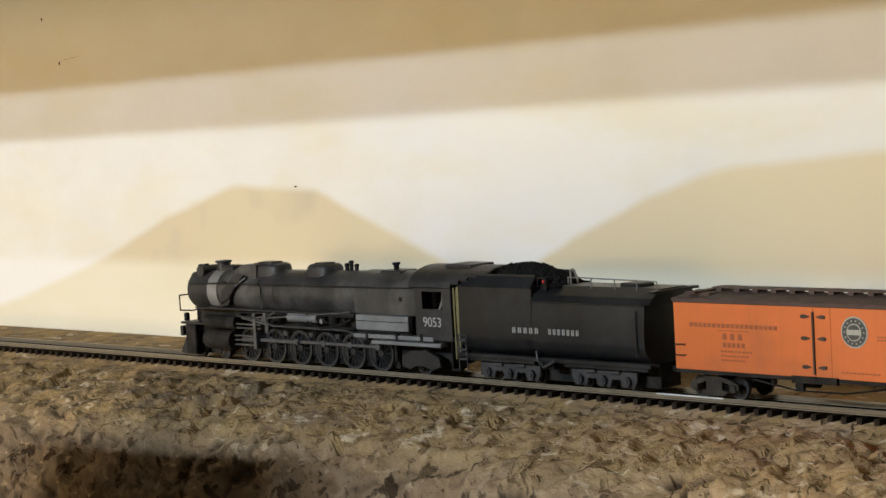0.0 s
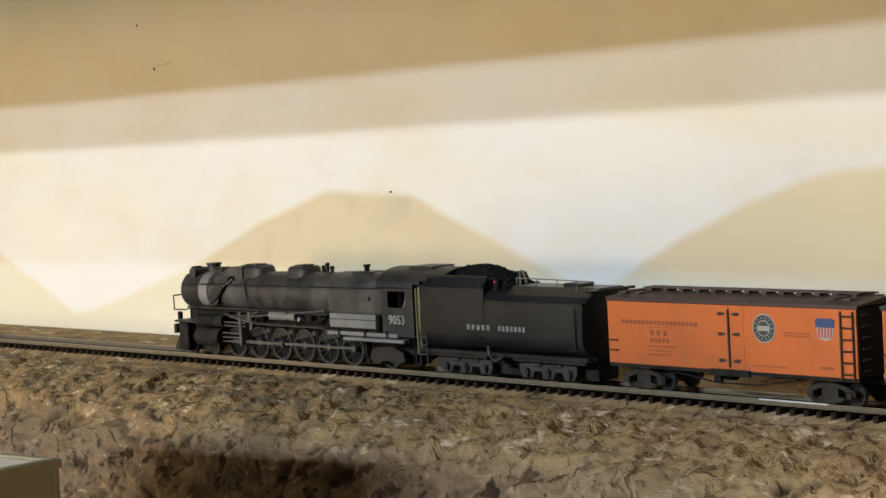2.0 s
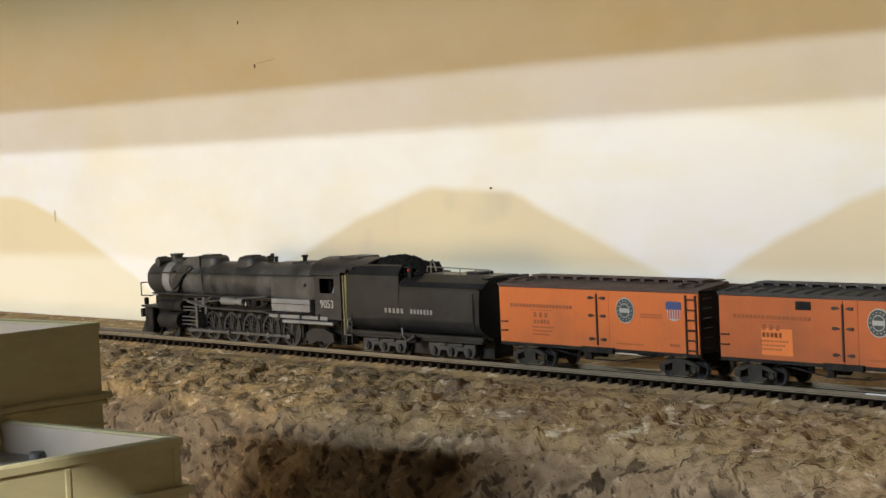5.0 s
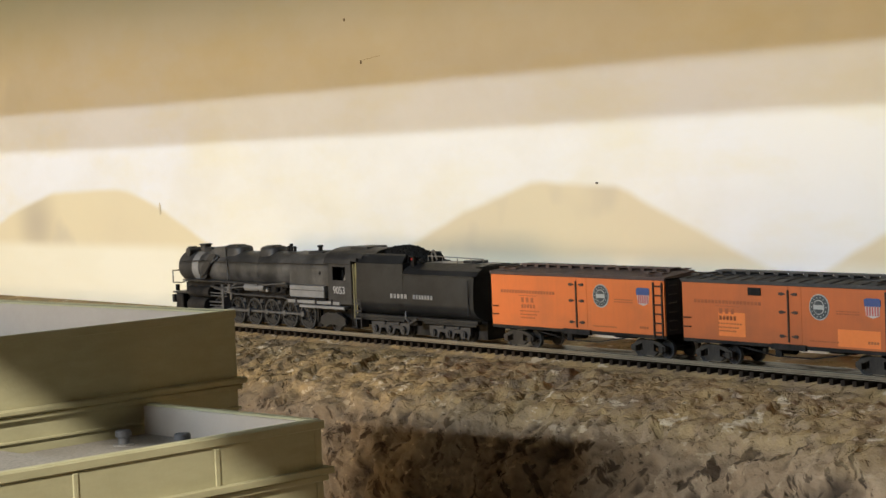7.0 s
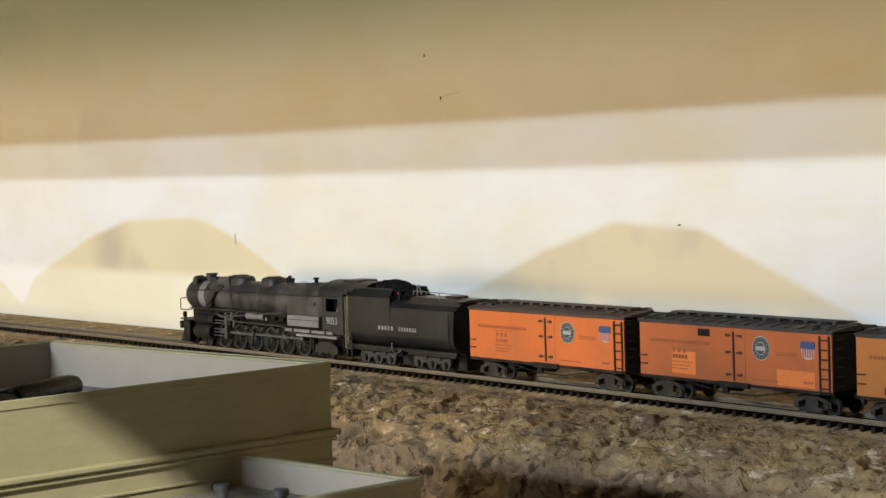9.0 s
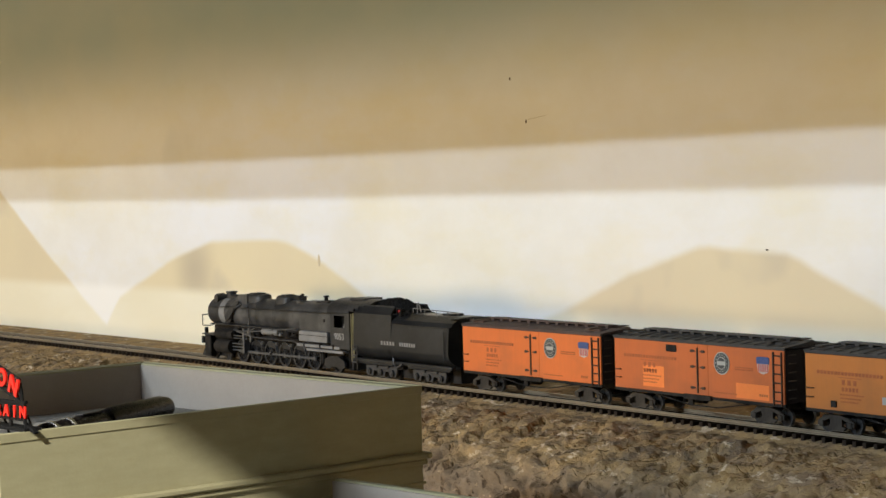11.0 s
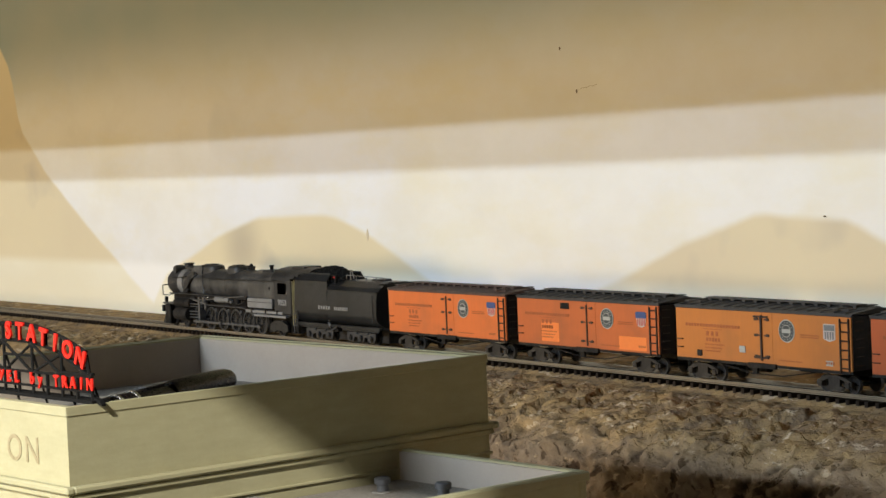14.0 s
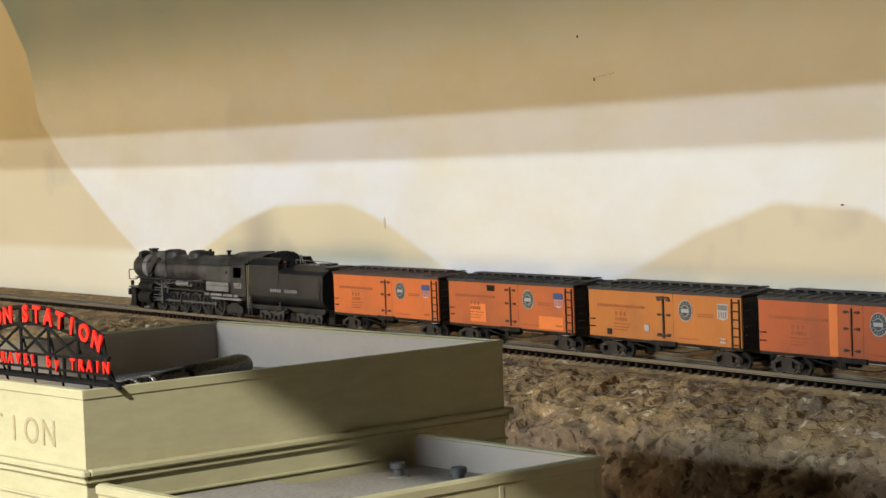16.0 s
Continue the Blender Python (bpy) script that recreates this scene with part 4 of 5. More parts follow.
    bars(car, 0.086, 0.105, 0.0158, 10, 0.0006, INK)
    bars(car, 0.1225, 0.1295, 0.0166, 4, 0.0012, INK)
    if style == "patched":
        for a, b, z0, z1 in ((0.0255, 0.0440, 0.0152, 0.0272), (0.1040, 0.1300, 0.0140, 0.0222)):
            part("paint_patch", box(B(), a, b, -0.01780, -0.0176, z0, z1), PATCH, car, "fresh rectangular repaint")
        part("notice_board", box(B(), 0.0465, 0.0552, -0.0183, -0.0176, 0.0362, 0.0400, 0.0002), DARK, car, "dark notice board")
        bars(car, 0.0262, 0.0385, 0.0244, 5, 0.0019, INK, 0.35)
    if style == "late":
        part("notice_board", box(B(), 0.0545, 0.0592, -0.0183, -0.0176, 0.0184, 0.0222, 0.0002), WHITE, car, "white card in a dark frame")
        part("fan_box", box(B(), 0.0185, 0.0225, -0.0187, -0.0176, 0.0146, 0.0180, 0.0003), DARK, car)
        part("paint_patch", box(B(), 0.1225, 0.1275, -0.01780, -0.0176, 0.0150, 0.0178), HERALD_W, car)
    if style == "plain":
        part("paint_patch", box(B(), 0.056, 0.0625, -0.01780, -0.0176, 0.0135, 0.0415), PATCH, car, "brighter strip of paint")
    # roof: low gable with cross ribs, running board on blocks, hatches at the ends
    PZ = Z1 + 0.0034
    bm = B()
    prism(bm, [(-0.0183, Z1 + 0.0008), (0.0183, Z1 + 0.0008), (0.0183, Z1 + 0.0014), (0.0, PZ), (-0.0183, Z1 + 0.0014)], "x", -0.0007, L + 0.0007)
    roof = part("roof", bm, roof_mat, car, "dark weathered gabled roof")
    for i in range(15 if style != "early" else 0):
        x = 0.004 + i * (L - 0.008) / 14
        for s in (-1, 1):
            bm = B()
            a, b = Vector((x, s * 0.0016, PZ - 0.0002)), Vector((x, s * 0.0182, Z1 + 0.0016))
            rod(bm, a, b, 0.0004, 5)
            part("rib", bm, roof_mat, roof)
    part("running_board", box(B(), 0.010, L - 0.010, -0.0036, 0.0036, PZ + 0.0010, PZ + 0.0016), roof_mat, car, "weathered plank walk")
    for i in range(13):
        x = 0.012 + i * (L - 0.026) / 12
        part("walk_block", box(B(), x, x + 0.0028, -0.0034, 0.0034, PZ - 0.0006, PZ + 0.0010), roof_mat, car)
    for x in (0.004, L - 0.019):
        for s in (-1, 1):
            part("ice_hatch", box(B(), x, x + 0.011, min(s * 0.0050, s * 0.0120), max(s * 0.0050, s * 0.0120), Z1 + 0.0012, PZ - (0.0001 if s < 0 else 0.0002), 0.0004), roof_mat, car)
        part("hatch_walk", box(B(), x + 0.0005, x + 0.0055, -0.0150, 0.0150, PZ - 0.0002, PZ + 0.0004), roof_mat, car)
    # ends: brake wheel, ladder
    part("brake_wheel", turned(B(), [(L + 0.0016, 0.0028), (L + 0.0022, 0.0028)], (0, 0.003, Z1 - 0.004), "x", 14), DARK, car)
    part("brake_staff", rod(B(), (L + 0.0008, 0.003, 0.012), (L + 0.0008, 0.003, Z1 + 0.002), 0.0005, 6), DARK, car)
    for i in range(6):
        z = Z0 + 0.003 + i * 0.0046
        part("end_rung", rod(B(), (L + 0.0008, -0.0158, z), (L + 0.0008, -0.0105, z), 0.0004, 5), IRON, car)
    # underframe
    part("centre_sill", box(B(), 0.004, L - 0.004, -0.003, 0.003, 0.0090, 0.0130), DARK, car)
    part("brake_cylinder", rod(B(), (0.056, -0.006, 0.0095), (0.066, -0.006, 0.0095), 0.0027, 12), DARK, car)
    part("brake_reservoir", rod(B(), (0.078, 0.006, 0.0098), (0.094, 0.006, 0.0098), 0.0028, 12), DARK, car)
    part("queen_post", box(B(), 0.060, 0.064, -0.0140, -0.0125, 0.0062, 0.0128), DARK, car)
    part("truss_rod", rods(B(), [(0.026, -0.0132, 0.0115), (0.060, -0.0132, 0.0065), (0.084, -0.0132, 0.0065), (0.118, -0.0132, 0.0115)], 0.0004, 5), DARK, car)
    for x in (0.0165, L - 0.0195):
        car_truck(car, x)
    coupler(car, 0.0, -1)
    coupler(car, L, 1)
    return car


def track():
    for s in (-1, 1):
        bm = B()
        xs = [-3.0 + 0.05 * i for i in range(71)]
        sec = [(-0.0012, -0.0022), (0.0012, -0.0022), (0.0012, -0.0018), (0.0004, -0.0015), (0.0004, -0.0007), (0.0007, -0.0005), (0.0007, 0.0), (-0.0007, 0.0), (-0.0007, -0.0005), (-0.0004, -0.0007), (-0.0004, -0.0015), (-0.0012, -0.0018)]
        grid = [[bm.verts.new(along(x, s * 0.00865 + a, z)) for a, z in sec] for x in xs]
        for g, h in zip(grid, grid[1:]):
            for i in range(12):
                bm.faces.new((g[i], h[i], h[(i + 1) % 12], g[(i + 1) % 12]))
        rail = part("rail", bm, RAIL_SIDE)
        rail.data.materials.append(RAIL)
        for p in rail.data.polygons:
            p.material_index = int(p.center.z > -0.0001)
        tagged(rail, "weathered steel model rail on dark ties", "rail", "rails of the track")
        if s < 0:
            bm = B()
            prev = None
            for i in range(6):
                x = -0.588 + i * 0.0075
                cur = [bm.verts.new(along(x, s * 0.00865 + a, z)) for a, z in ((-0.00078, 0.00012), (0.00045, 0.00012), (0.00045, -0.0004), (-0.00078, -0.0004))]
                if prev:
                    for k in range(4):
                        bm.faces.new((prev[k], cur[k], cur[(k + 1) % 4], prev[(k + 1) % 4]))
                else:
                    bm.faces.new(cur)
                prev = cur
            bm.faces.new(prev[::-1])
            part("polished_patch", bm, RAIL_NEW, rail, "bright polished stretch")
    bed = tagged(new("track_ties"), "dark brown ties under the rails", kind="structure")
    bm = box(B(), -0.00135, 0.00135, -0.0155, 0.0155, -0.0056, -0.0022, 0.0002)
    first = part("tie", bm, TIE, bed)
    PITCH = 0.0074
    n = 0
    far = B()
    x = -3.0
    while x < 0.45:
        if -2.30 < x < -0.36:
            ob = first if n == 0 else bpy.data.objects.new("tie", first.data)
            if n:
                scene.collection.objects.link(ob)
                ob.parent = bed
            ob.matrix_basis = on_track(x) @ pose(0, random.uniform(-0.0004, 0.0004), 0, 0, 0, random.uniform(-1.5, 1.5))
            n += 1
        else:
            p = along(x)
            box(far, p.x - 0.00135, p.x + 0.00135, p.y - 0.0155, p.y + 0.0155, -0.0056, -0.0022)
        x += PITCH
    tagged(part("far_ties", far, TIE, bed), kind="stuff")


track()
# ---- the engine ----
RODS = []        # parts that swing with the crank: (object, x, y, z, crank)


def engine():
    e = tagged(new("steam_locomotive"), "weathered black model steam locomotive with twelve spoked driving wheels", "locomotive")
    CZ, R = 0.0375, 0.0116
    # boiler: smokebox, jacket courses, taper to the firebox
    part("smokebox", turned(B(), [(-0.0210, 0.0060), (-0.0208, 0.0100), (-0.0200, 0.0107), (-0.0040, 0.0108), (-0.0040, 0.0112), (0.0035, 0.0112)], (0, 0, CZ - 0.0004), "x", 40), BLACK, e, "sooty black smokebox", True)
    part("smokebox_band", turned(B(), [(-0.0015, 0.01135), (0.0070, 0.01135)], (0, 0, CZ - 0.0004), "x", 40), GREY, e, "bare grey band", True)
    part("boiler", turned(B(), [(0.0070, 0.0110), (0.0600, R), (0.1000, R + 0.0003), (0.1300, R + 0.0006), (0.1740, R + 0.0006)], (0, 0, CZ), "x", 40), JACKET, e, "dusty black boiler jacket, soft highlights painted in", True)
    for x, over in ((0.0555, 0.0001), (0.0820, 0.0003), (0.1060, 0.0004)):
        part("boiler_band", turned(B(), [(x, R + over), (x + 0.0010, R + over)], (0, 0, CZ), "x", 40), JACKET, e, "", True)
    # wide jacket over the firebox, its flanks falling straight to the running board
    wrap = [((R + 0.0011) * math.sin(a), CZ + (R + 0.0011) * math.cos(a)) for a in np.linspace(-1.5, 1.5, 25)]
    part("firebox_jacket", prism(B(), [(-0.0132, 0.0292)] + wrap + [(0.0132, 0.0292)], "x", 0.1235, 0.1738), JACKET, e, "dusty black firebox jacket, soft highlights painted in", True)
    part("dark_flank_plate", prism(B(), [(0.0100, 0.0290), (0.0180, 0.0300), (0.0250, 0.0400), (0.0330, 0.0470), (0.0250, 0.0470), (0.0130, 0.0380)], "y", -0.0121, -0.0117), BLACK, e)
    # firebox sides below the boiler
    for s in (-1, 1):
        part("ash_pan", box(B(), 0.1265, 0.1655, min(s * 0.0155, s * 0.0120), max(s * 0.0155, s * 0.0120), 0.0214, 0.0290, 0.0003), GREY, e, "plain grey panel under the firebox")
        part("panel_joint", box(B(), 0.1265, 0.1655, min(s * 0.0158, s * 0.0154), max(s * 0.0158, s * 0.0154), 0.0258, 0.0261), DARK, e)
        part("side_step", box(B(), 0.1270, 0.1850, min(s * 0.0172, s * 0.0120), max(s * 0.0172, s * 0.0120), 0.0180, 0.0196, 0.0002), GREY, e)
        part("side_step_edge", box(B(), 0.1270, 0.1850, min(s * 0.0176, s * 0.0172), max(s * 0.0176, s * 0.0172), 0.0178, 0.0198), GREY, e, "pale grey edge strip")
        part("lower_step", box(B(), 0.1400, 0.1900, min(s * 0.0176, s * 0.0130), max(s * 0.0176, s * 0.0130), 0.0150, 0.0168, 0.0002), GREY, e)
        for x in (0.1360, 0.1580, 0.1760):
            part("step_bracket", box(B(), x, x + 0.0020, min(s * 0.0179, s * 0.0160), max(s * 0.0179, s * 0.0160), 0.0176, 0.0212, 0.0002), DARK, e)
        # running board, pipes and fittings along the flank
        part("running_board", box(B(), -0.006, 0.1265, min(s * 0.0165, s * 0.0105), max(s * 0.0165, s * 0.0105), 0.0282, 0.0290, 0.0001), BLACK, e)
        part("air_reservoir", rod(B(), (0.0735, s * 0.0146, 0.0258), (0.0970, s * 0.0146, 0.0258), 0.0024, 14), GREY, e, "grey air tank")
        part("hand_rail", rods(B(), [(-0.018, s * 0.0112, 0.0410), (0.010, s * 0.0125, 0.0420), (0.168, s * 0.0132, 0.0428)], 0.00035, 5), BLACK, e)
        for x in (0.015, 0.045, 0.075, 0.105, 0.135, 0.16):
            part("rail_stanchion", rod(B(), (x, s * 0.0105, 0.0424), (x, s * 0.0134, 0.0426), 0.0003, 5), BLACK, e)
        part("pipe", rods(B(), [(0.012, s * 0.0118, 0.031), (0.020, s * 0.0128, 0.0345), (0.026, s * 0.0128, 0.0405), (0.032, s * 0.0095, 0.0450)], 0.0009, 7), BLACK, e)
        part("pipe", rods(B(), [(0.030, s * 0.0150, 0.0270), (0.125, s * 0.0150, 0.0275)], 0.0006, 6), DARK, e)
        part("pipe", rods(B(), [(0.098, s * 0.0140, 0.0255), (0.112, s * 0.0150, 0.0215), (0.126, s * 0.0150, 0.0215)], 0.0007, 6), DARK, e)
        part("air_pump", rod(B(), (0.108, s * 0.0140, 0.0235), (0.108, s * 0.0140, 0.0280), 0.0028, 12), DARK, e)
        part("washout_plug", rod(B(), (0.158, s * 0.0118, 0.0370), (0.158, s * 0.0130, 0.0372), 0.0012, 8), DARK, e)
        for i, (x, z, r) in enumerate(((0.052, 0.0235, 0.0011), (0.060, 0.0225, 0.0008), (0.100, 0.0245, 0.0012), (0.118, 0.0260, 0.0010))):
            part("valve", rod(B(), (x, s * 0.0135, z), (x, s * 0.0160, z), r, 8), DARK if i % 2 else GREY, e)
        part("pipe", rods(B(), [(0.046, s * 0.0155, 0.0245), (0.058, s * 0.0155, 0.0262), (0.062, s * 0.0155, 0.0280)], 0.0005, 6), STEEL, e)
        part("pipe", rods(B(), [(0.128, s * 0.0168, 0.0205), (0.150, s * 0.0170, 0.0212), (0.170, s * 0.0170, 0.0206)], 0.0004, 6), DARK, e)
        for i in range(6):
            part("brake_shoe", box(B(), 0.0415 + i * 0.0211, 0.0432 + i * 0.0211, min(s * 0.0088, s * 0.0074), max(s * 0.0088, s * 0.0074), 0.0050, 0.0135, 0.0003), DARK, e)
            part("spring_rigging", box(B(), 0.0290 + i * 0.0211, 0.0345 + i * 0.0211, min(s * 0.0090, s * 0.0070), max(s * 0.0090, s * 0.0070), 0.0186, 0.0200, 0.0003), DARK, e)
        part("air_pump_cover", rod(B(), (0.0545, s * 0.0150, 0.0225), (0.0545, s * 0.0150, 0.0275), 0.0022, 10), CAST, e, "", True)
        part("feed_pipe", rods(B(), [(0.0300, s * 0.0158, 0.0252), (0.0480, s * 0.0158, 0.0240), (0.0600, s * 0.0156, 0.0208), (0.1180, s * 0.0152, 0.0205), (0.1260, s * 0.0152, 0.0190)], 0.0006, 6), CAST, e)
        part("cooling_pipe", rods(B(), [(0.0900, s * 0.0162, 0.0282), (0.0905, s * 0.0162, 0.0230), (0.1000, s * 0.0160, 0.0212), (0.1120, s * 0.0160, 0.0226), (0.1235, s * 0.0160, 0.0262)], 0.0005, 6), DARK, e)
        for i in range(5):
            part("spring_hanger", box(B(), 0.0404 + i * 0.0211, 0.0440 + i * 0.0211, min(s * 0.0104, s * 0.0092), max(s * 0.0104, s * 0.0092), 0.0150, 0.0176, 0.0003), CAST, e)
        part("sand_pipe", rods(B(), [(0.0440, s * 0.0110, 0.0440), (0.0470, s * 0.0124, 0.0380), (0.0480, s * 0.0126, 0.0290)], 0.0005, 5), JACKET, e)
        part("reverse_rod", rod(B(), (0.0530, s * 0.0162, 0.0246), (0.1240, s * 0.0162, 0.0300), 0.0005, 6), STEEL, e)
    # chimney and domes
    part("chimney", turned(B(), [(0.0465, 0.0040), (0.0490, 0.0036), (0.0518, 0.0038), (0.0524, 0.0046), (0.0532, 0.0046), (0.0533, 0.0036)], (0.0005, 0, 0), "z", 24), BLACK, e, "", True)
    part("feedwater_heater", rod(B(), (-0.0100, -0.0085, 0.0478), (-0.0100, 0.0085, 0.0478), 0.0030, 16), BLACK, e, "", True)
    part("stack_casing", box(B(), 0.0035, 0.0135, -0.0040, 0.0040, 0.0465, 0.0508, 0.0006), BLACK, e)
    part("generator", rod(B(), (-0.0145, -0.0062, 0.0480), (-0.0145, -0.0010, 0.0480), 0.0020, 12), DARK, e, "", True)
    part("steam_valve", turned(B(), [(0.0465, 0.0012), (0.0495, 0.0012), (0.0497, 0.0019), (0.0510, 0.0018), (0.0514, 0.0008)], (-0.0105, -0.0040, 0), "z", 10), DARK, e, "", True)
    part("bell", turned(B(), [(0.0465, 0.0026), (0.0480, 0.0024), (0.0500, 0.0015), (0.0506, 0.0006)], (-0.0178, 0, 0), "z", 14), DARK, e, "", True)
    part("bell_bracket", rods(B(), [(-0.0178, -0.0034, 0.046), (-0.0178, -0.0034, 0.0505), (-0.0178, 0.0034, 0.0505), (-0.0178, 0.0034, 0.046)], 0.0005, 5), DARK, e)
    for nm, x0, x1, z in (("sand_dome", 0.0285, 0.0550, 0.0526), ("steam_dome", 0.0775, 0.0965, 0.0527)):
        bm = B()
        c, h = (x0 + x1) / 2, (x1 - x0) / 2
        prof = [(0.0455, 1.04), (0.0490, 1.0), (z - 0.0024, 0.99), (z - 0.0010, 0.93), (z - 0.0002, 0.80)]
        rings = [[bm.verts.new((c + h * k * math.copysign(abs(math.cos(a)) ** 0.6, math.cos(a)), 0.0078 * k * math.copysign(abs(math.sin(a)) ** 0.8, math.sin(a)), zz)) for a in [2 * math.pi * i / 28 for i in range(28)]] for zz, k in prof]
        for r0, r1 in zip(rings, rings[1:]):
            for i in range(28):
                bm.faces.new((r0[i], r0[(i + 1) % 28], r1[(i + 1) % 28], r1[i]))
        bm.faces.new(rings[-1])
        d = part(nm, bm, BLACK, e, "", True)
        part("lid", box(B(), c - h * 0.4, c + h * 0.4, -0.004, 0.004, z - 0.0004, z + 0.0006, 0.0002), BLACK, d)
    part("dome_casing", prism(B(), [(0.0215, 0.0440), (0.0215, 0.0490), (0.0290, 0.0520), (0.0400, 0.0520), (0.0400, 0.0440)], "y", -0.0088, 0.0088), JACKET, e)
    for x, h in ((0.1045, 0.0530), (0.1080, 0.0545), (0.1120, 0.0528)):
        part("safety_valve", turned(B(), [(0.0470, 0.0011), (h - 0.0012, 0.0011), (h - 0.0012, 0.0016), (h, 0.0010)], (x, 0, 0), "z", 10), DARK, e)
    t = part("turret", box(B(), 0.1360, 0.1520, -0.006, 0.006, 0.0465, 0.0505, 0.0008), BLACK, e)
    part("valve", turned(B(), [(0.0500, 0.0014), (0.0530, 0.0014), (0.0532, 0.0022), (0.0542, 0.0020)], (0.1445, -0.002, 0), "z", 10), DARK, t)
    # front: number board, lamp, steps, pilot, beam
    part("smokebox_door", turned(B(), [(-0.0350, 0.0018), (-0.0347, 0.0060), (-0.0335, 0.0074)], (0, 0, CZ), "x", 24), DARK, e, "", True)
    lamp = part("headlamp", turned(B(), [(-0.0372, 0.0026), (-0.0335, 0.0028)], (0, 0, CZ + 0.0062), "x", 16), BLACK, e, "", True)
    part("lens", turned(B(), [(-0.0376, 0.0020), (-0.0373, 0.0022)], (0, 0, CZ + 0.0062), "x", 16), WHITE, lamp, "pale lens")
    part("front_platform", box(B(), -0.0330, 0.0060, -0.0150, 0.0150, 0.0190, 0.0202, 0.0002), BLACK, e)
    part("front_rail", rods(B(), [(-0.0352, -0.013, 0.0262), (-0.0352, -0.013, 0.0345), (-0.0352, 0.013, 0.0345), (-0.0352, 0.013, 0.0262)], 0.0004, 5), DARK, e)
    part("front_rail", rods(B(), [(-0.0352, -0.013, 0.0262), (-0.0250, -0.012, 0.0262), (-0.016, -0.0118, 0.0280)], 0.0004, 5), DARK, e)
    part("saddle", box(B(), -0.012, 0.024, -0.0090, 0.0090, 0.0120, 0.0290, 0.0006), DARK, e)
    part("buffer_beam", box(B(), -0.0322, -0.0296, -0.0162, 0.0162, 0.0125, 0.0180, 0.0003), BLACK, e)
    bm = B()
    prism(bm, [(-0.0365, 0.0030), (-0.0300, 0.0125), (-0.0230, 0.0125), (-0.0230, 0.0020), (-0.0340, 0.0020)], "y", -0.0125, 0.0125)
    part("pilot", bm, BLACK, e)
    for i in range(9):
        y = -0.012 + i * 0.003
        part("pilot_bar", rod(B(), (-0.0372, y, 0.0026), (-0.0306, y, 0.0126), 0.0006, 5), BLACK, e)
    part("front_coupler", rods(B(), [(-0.0320, 0, 0.0098), (-0.0400, 0, 0.0098)], 0.0015, 8), DARK, e)
    part("marker_lamp", box(B(), -0.0310, -0.0285, -0.0140, -0.0115, 0.0205, 0.0250, 0.0004), DARK, e)
    part("marker_lamp", box(B(), -0.0310, -0.0285, 0.0115, 0.0140, 0.0205, 0.0250, 0.0004), DARK, e)
    for s in (-1, 1):
        part("front_step", box(B(), -0.0290, -0.0200, min(s * 0.0150, s * 0.0125), max(s * 0.0150, s * 0.0125), 0.0028, 0.0190, 0.0006), DARK, e)
        # cylinders, valve chests, guides
        c = part("cylinder", rod(B(), (0.0020, s * 0.0132, 0.0115), (0.0245, s * 0.0132, 0.0115), 0.0052, 20), DARK, e, "", True)
        part("cylinder_cover", rod(B(), (0.0002, s * 0.0132, 0.0115), (0.0020, s * 0.0132, 0.0115), 0.0043, 20), DARK, c, "", True)
        part("valve_chest", rod(B(), (0.0000, s * 0.0128, 0.0210), (0.0270, s * 0.0128, 0.0210), 0.0037, 18), DARK, e, "", True)
        part("chest_cover", rod(B(), (-0.0016, s * 0.0128, 0.0210), (0.0000, s * 0.0128, 0.0210), 0.0027, 14), GREY, e, "", True)
        for z in (0.0142, 0.0118, 0.0094):
            part("slide_bar", box(B(), 0.0240, 0.0440, min(s * 0.0122, s * 0.0140), max(s * 0.0122, s * 0.0140), z - 0.0004, z + 0.0004), STEEL, e)
        for z in (0.0205, 0.0185):
            part("valve_rod", rod(B(), (0.0260, s * 0.0140, z), (0.0480, s * 0.0140, z), 0.0005, 6), STEEL, e)
        part("guide_yoke", box(B(), 0.0425, 0.0450, min(s * 0.0095, s * 0.0155), max(s * 0.0095, s * 0.0155), 0.0075, 0.0270, 0.0003), STEEL, e)
        part("link", prism(B(), [(0.0520, 0.0165), (0.0545, 0.0170), (0.0550, 0.0205), (0.0530, 0.0245), (0.0510, 0.0245), (0.0528, 0.0205)], "y", min(s * 0.0148, s * 0.0138), max(s * 0.0148, s * 0.0138)), STEEL, e)
        part("radius_rod", rod(B(), (0.0330, s * 0.0146, 0.0240), (0.0535, s * 0.0146, 0.0212), 0.0006, 6), STEEL, e)
        # plate carried low behind the wheels, standing in for shade under the engine
        part("wheel_backing_plate", box(B(), 0.0240, 0.1480, min(s * 0.0062, s * 0.0050), max(s * 0.0062, s * 0.0050), 0.0016, 0.0180), DARK, e)
    # main frame deepened too, in place of the shade there
    part("main_frame", box(B(), -0.020, 0.185, -0.0050, 0.0050, 0.0022, 0.0260), DARK, e)
    # the front group sits close under the smokebox
    for ob in e.children:
        if ob.name.split(".")[0] in ("smokebox_door", "headlamp", "front_platform", "front_rail", "buffer_beam", "pilot", "pilot_bar", "front_coupler", "marker_lamp", "front_step"):
            ob.location.x = 0.0105
    # wheels
    RD, CR = 0.0090, 0.0034
    for i in range(6):
        wheelset(e, 0.0317 + i * 0.0211, RD, 0.0082, None, 13, WHEEL)
    for x in (-0.0135, 0.0085):
        wheelset(e, x, 0.0044, 0.0080)
    wheelset(e, 0.1690, 0.0060, 0.0080, None, 9)
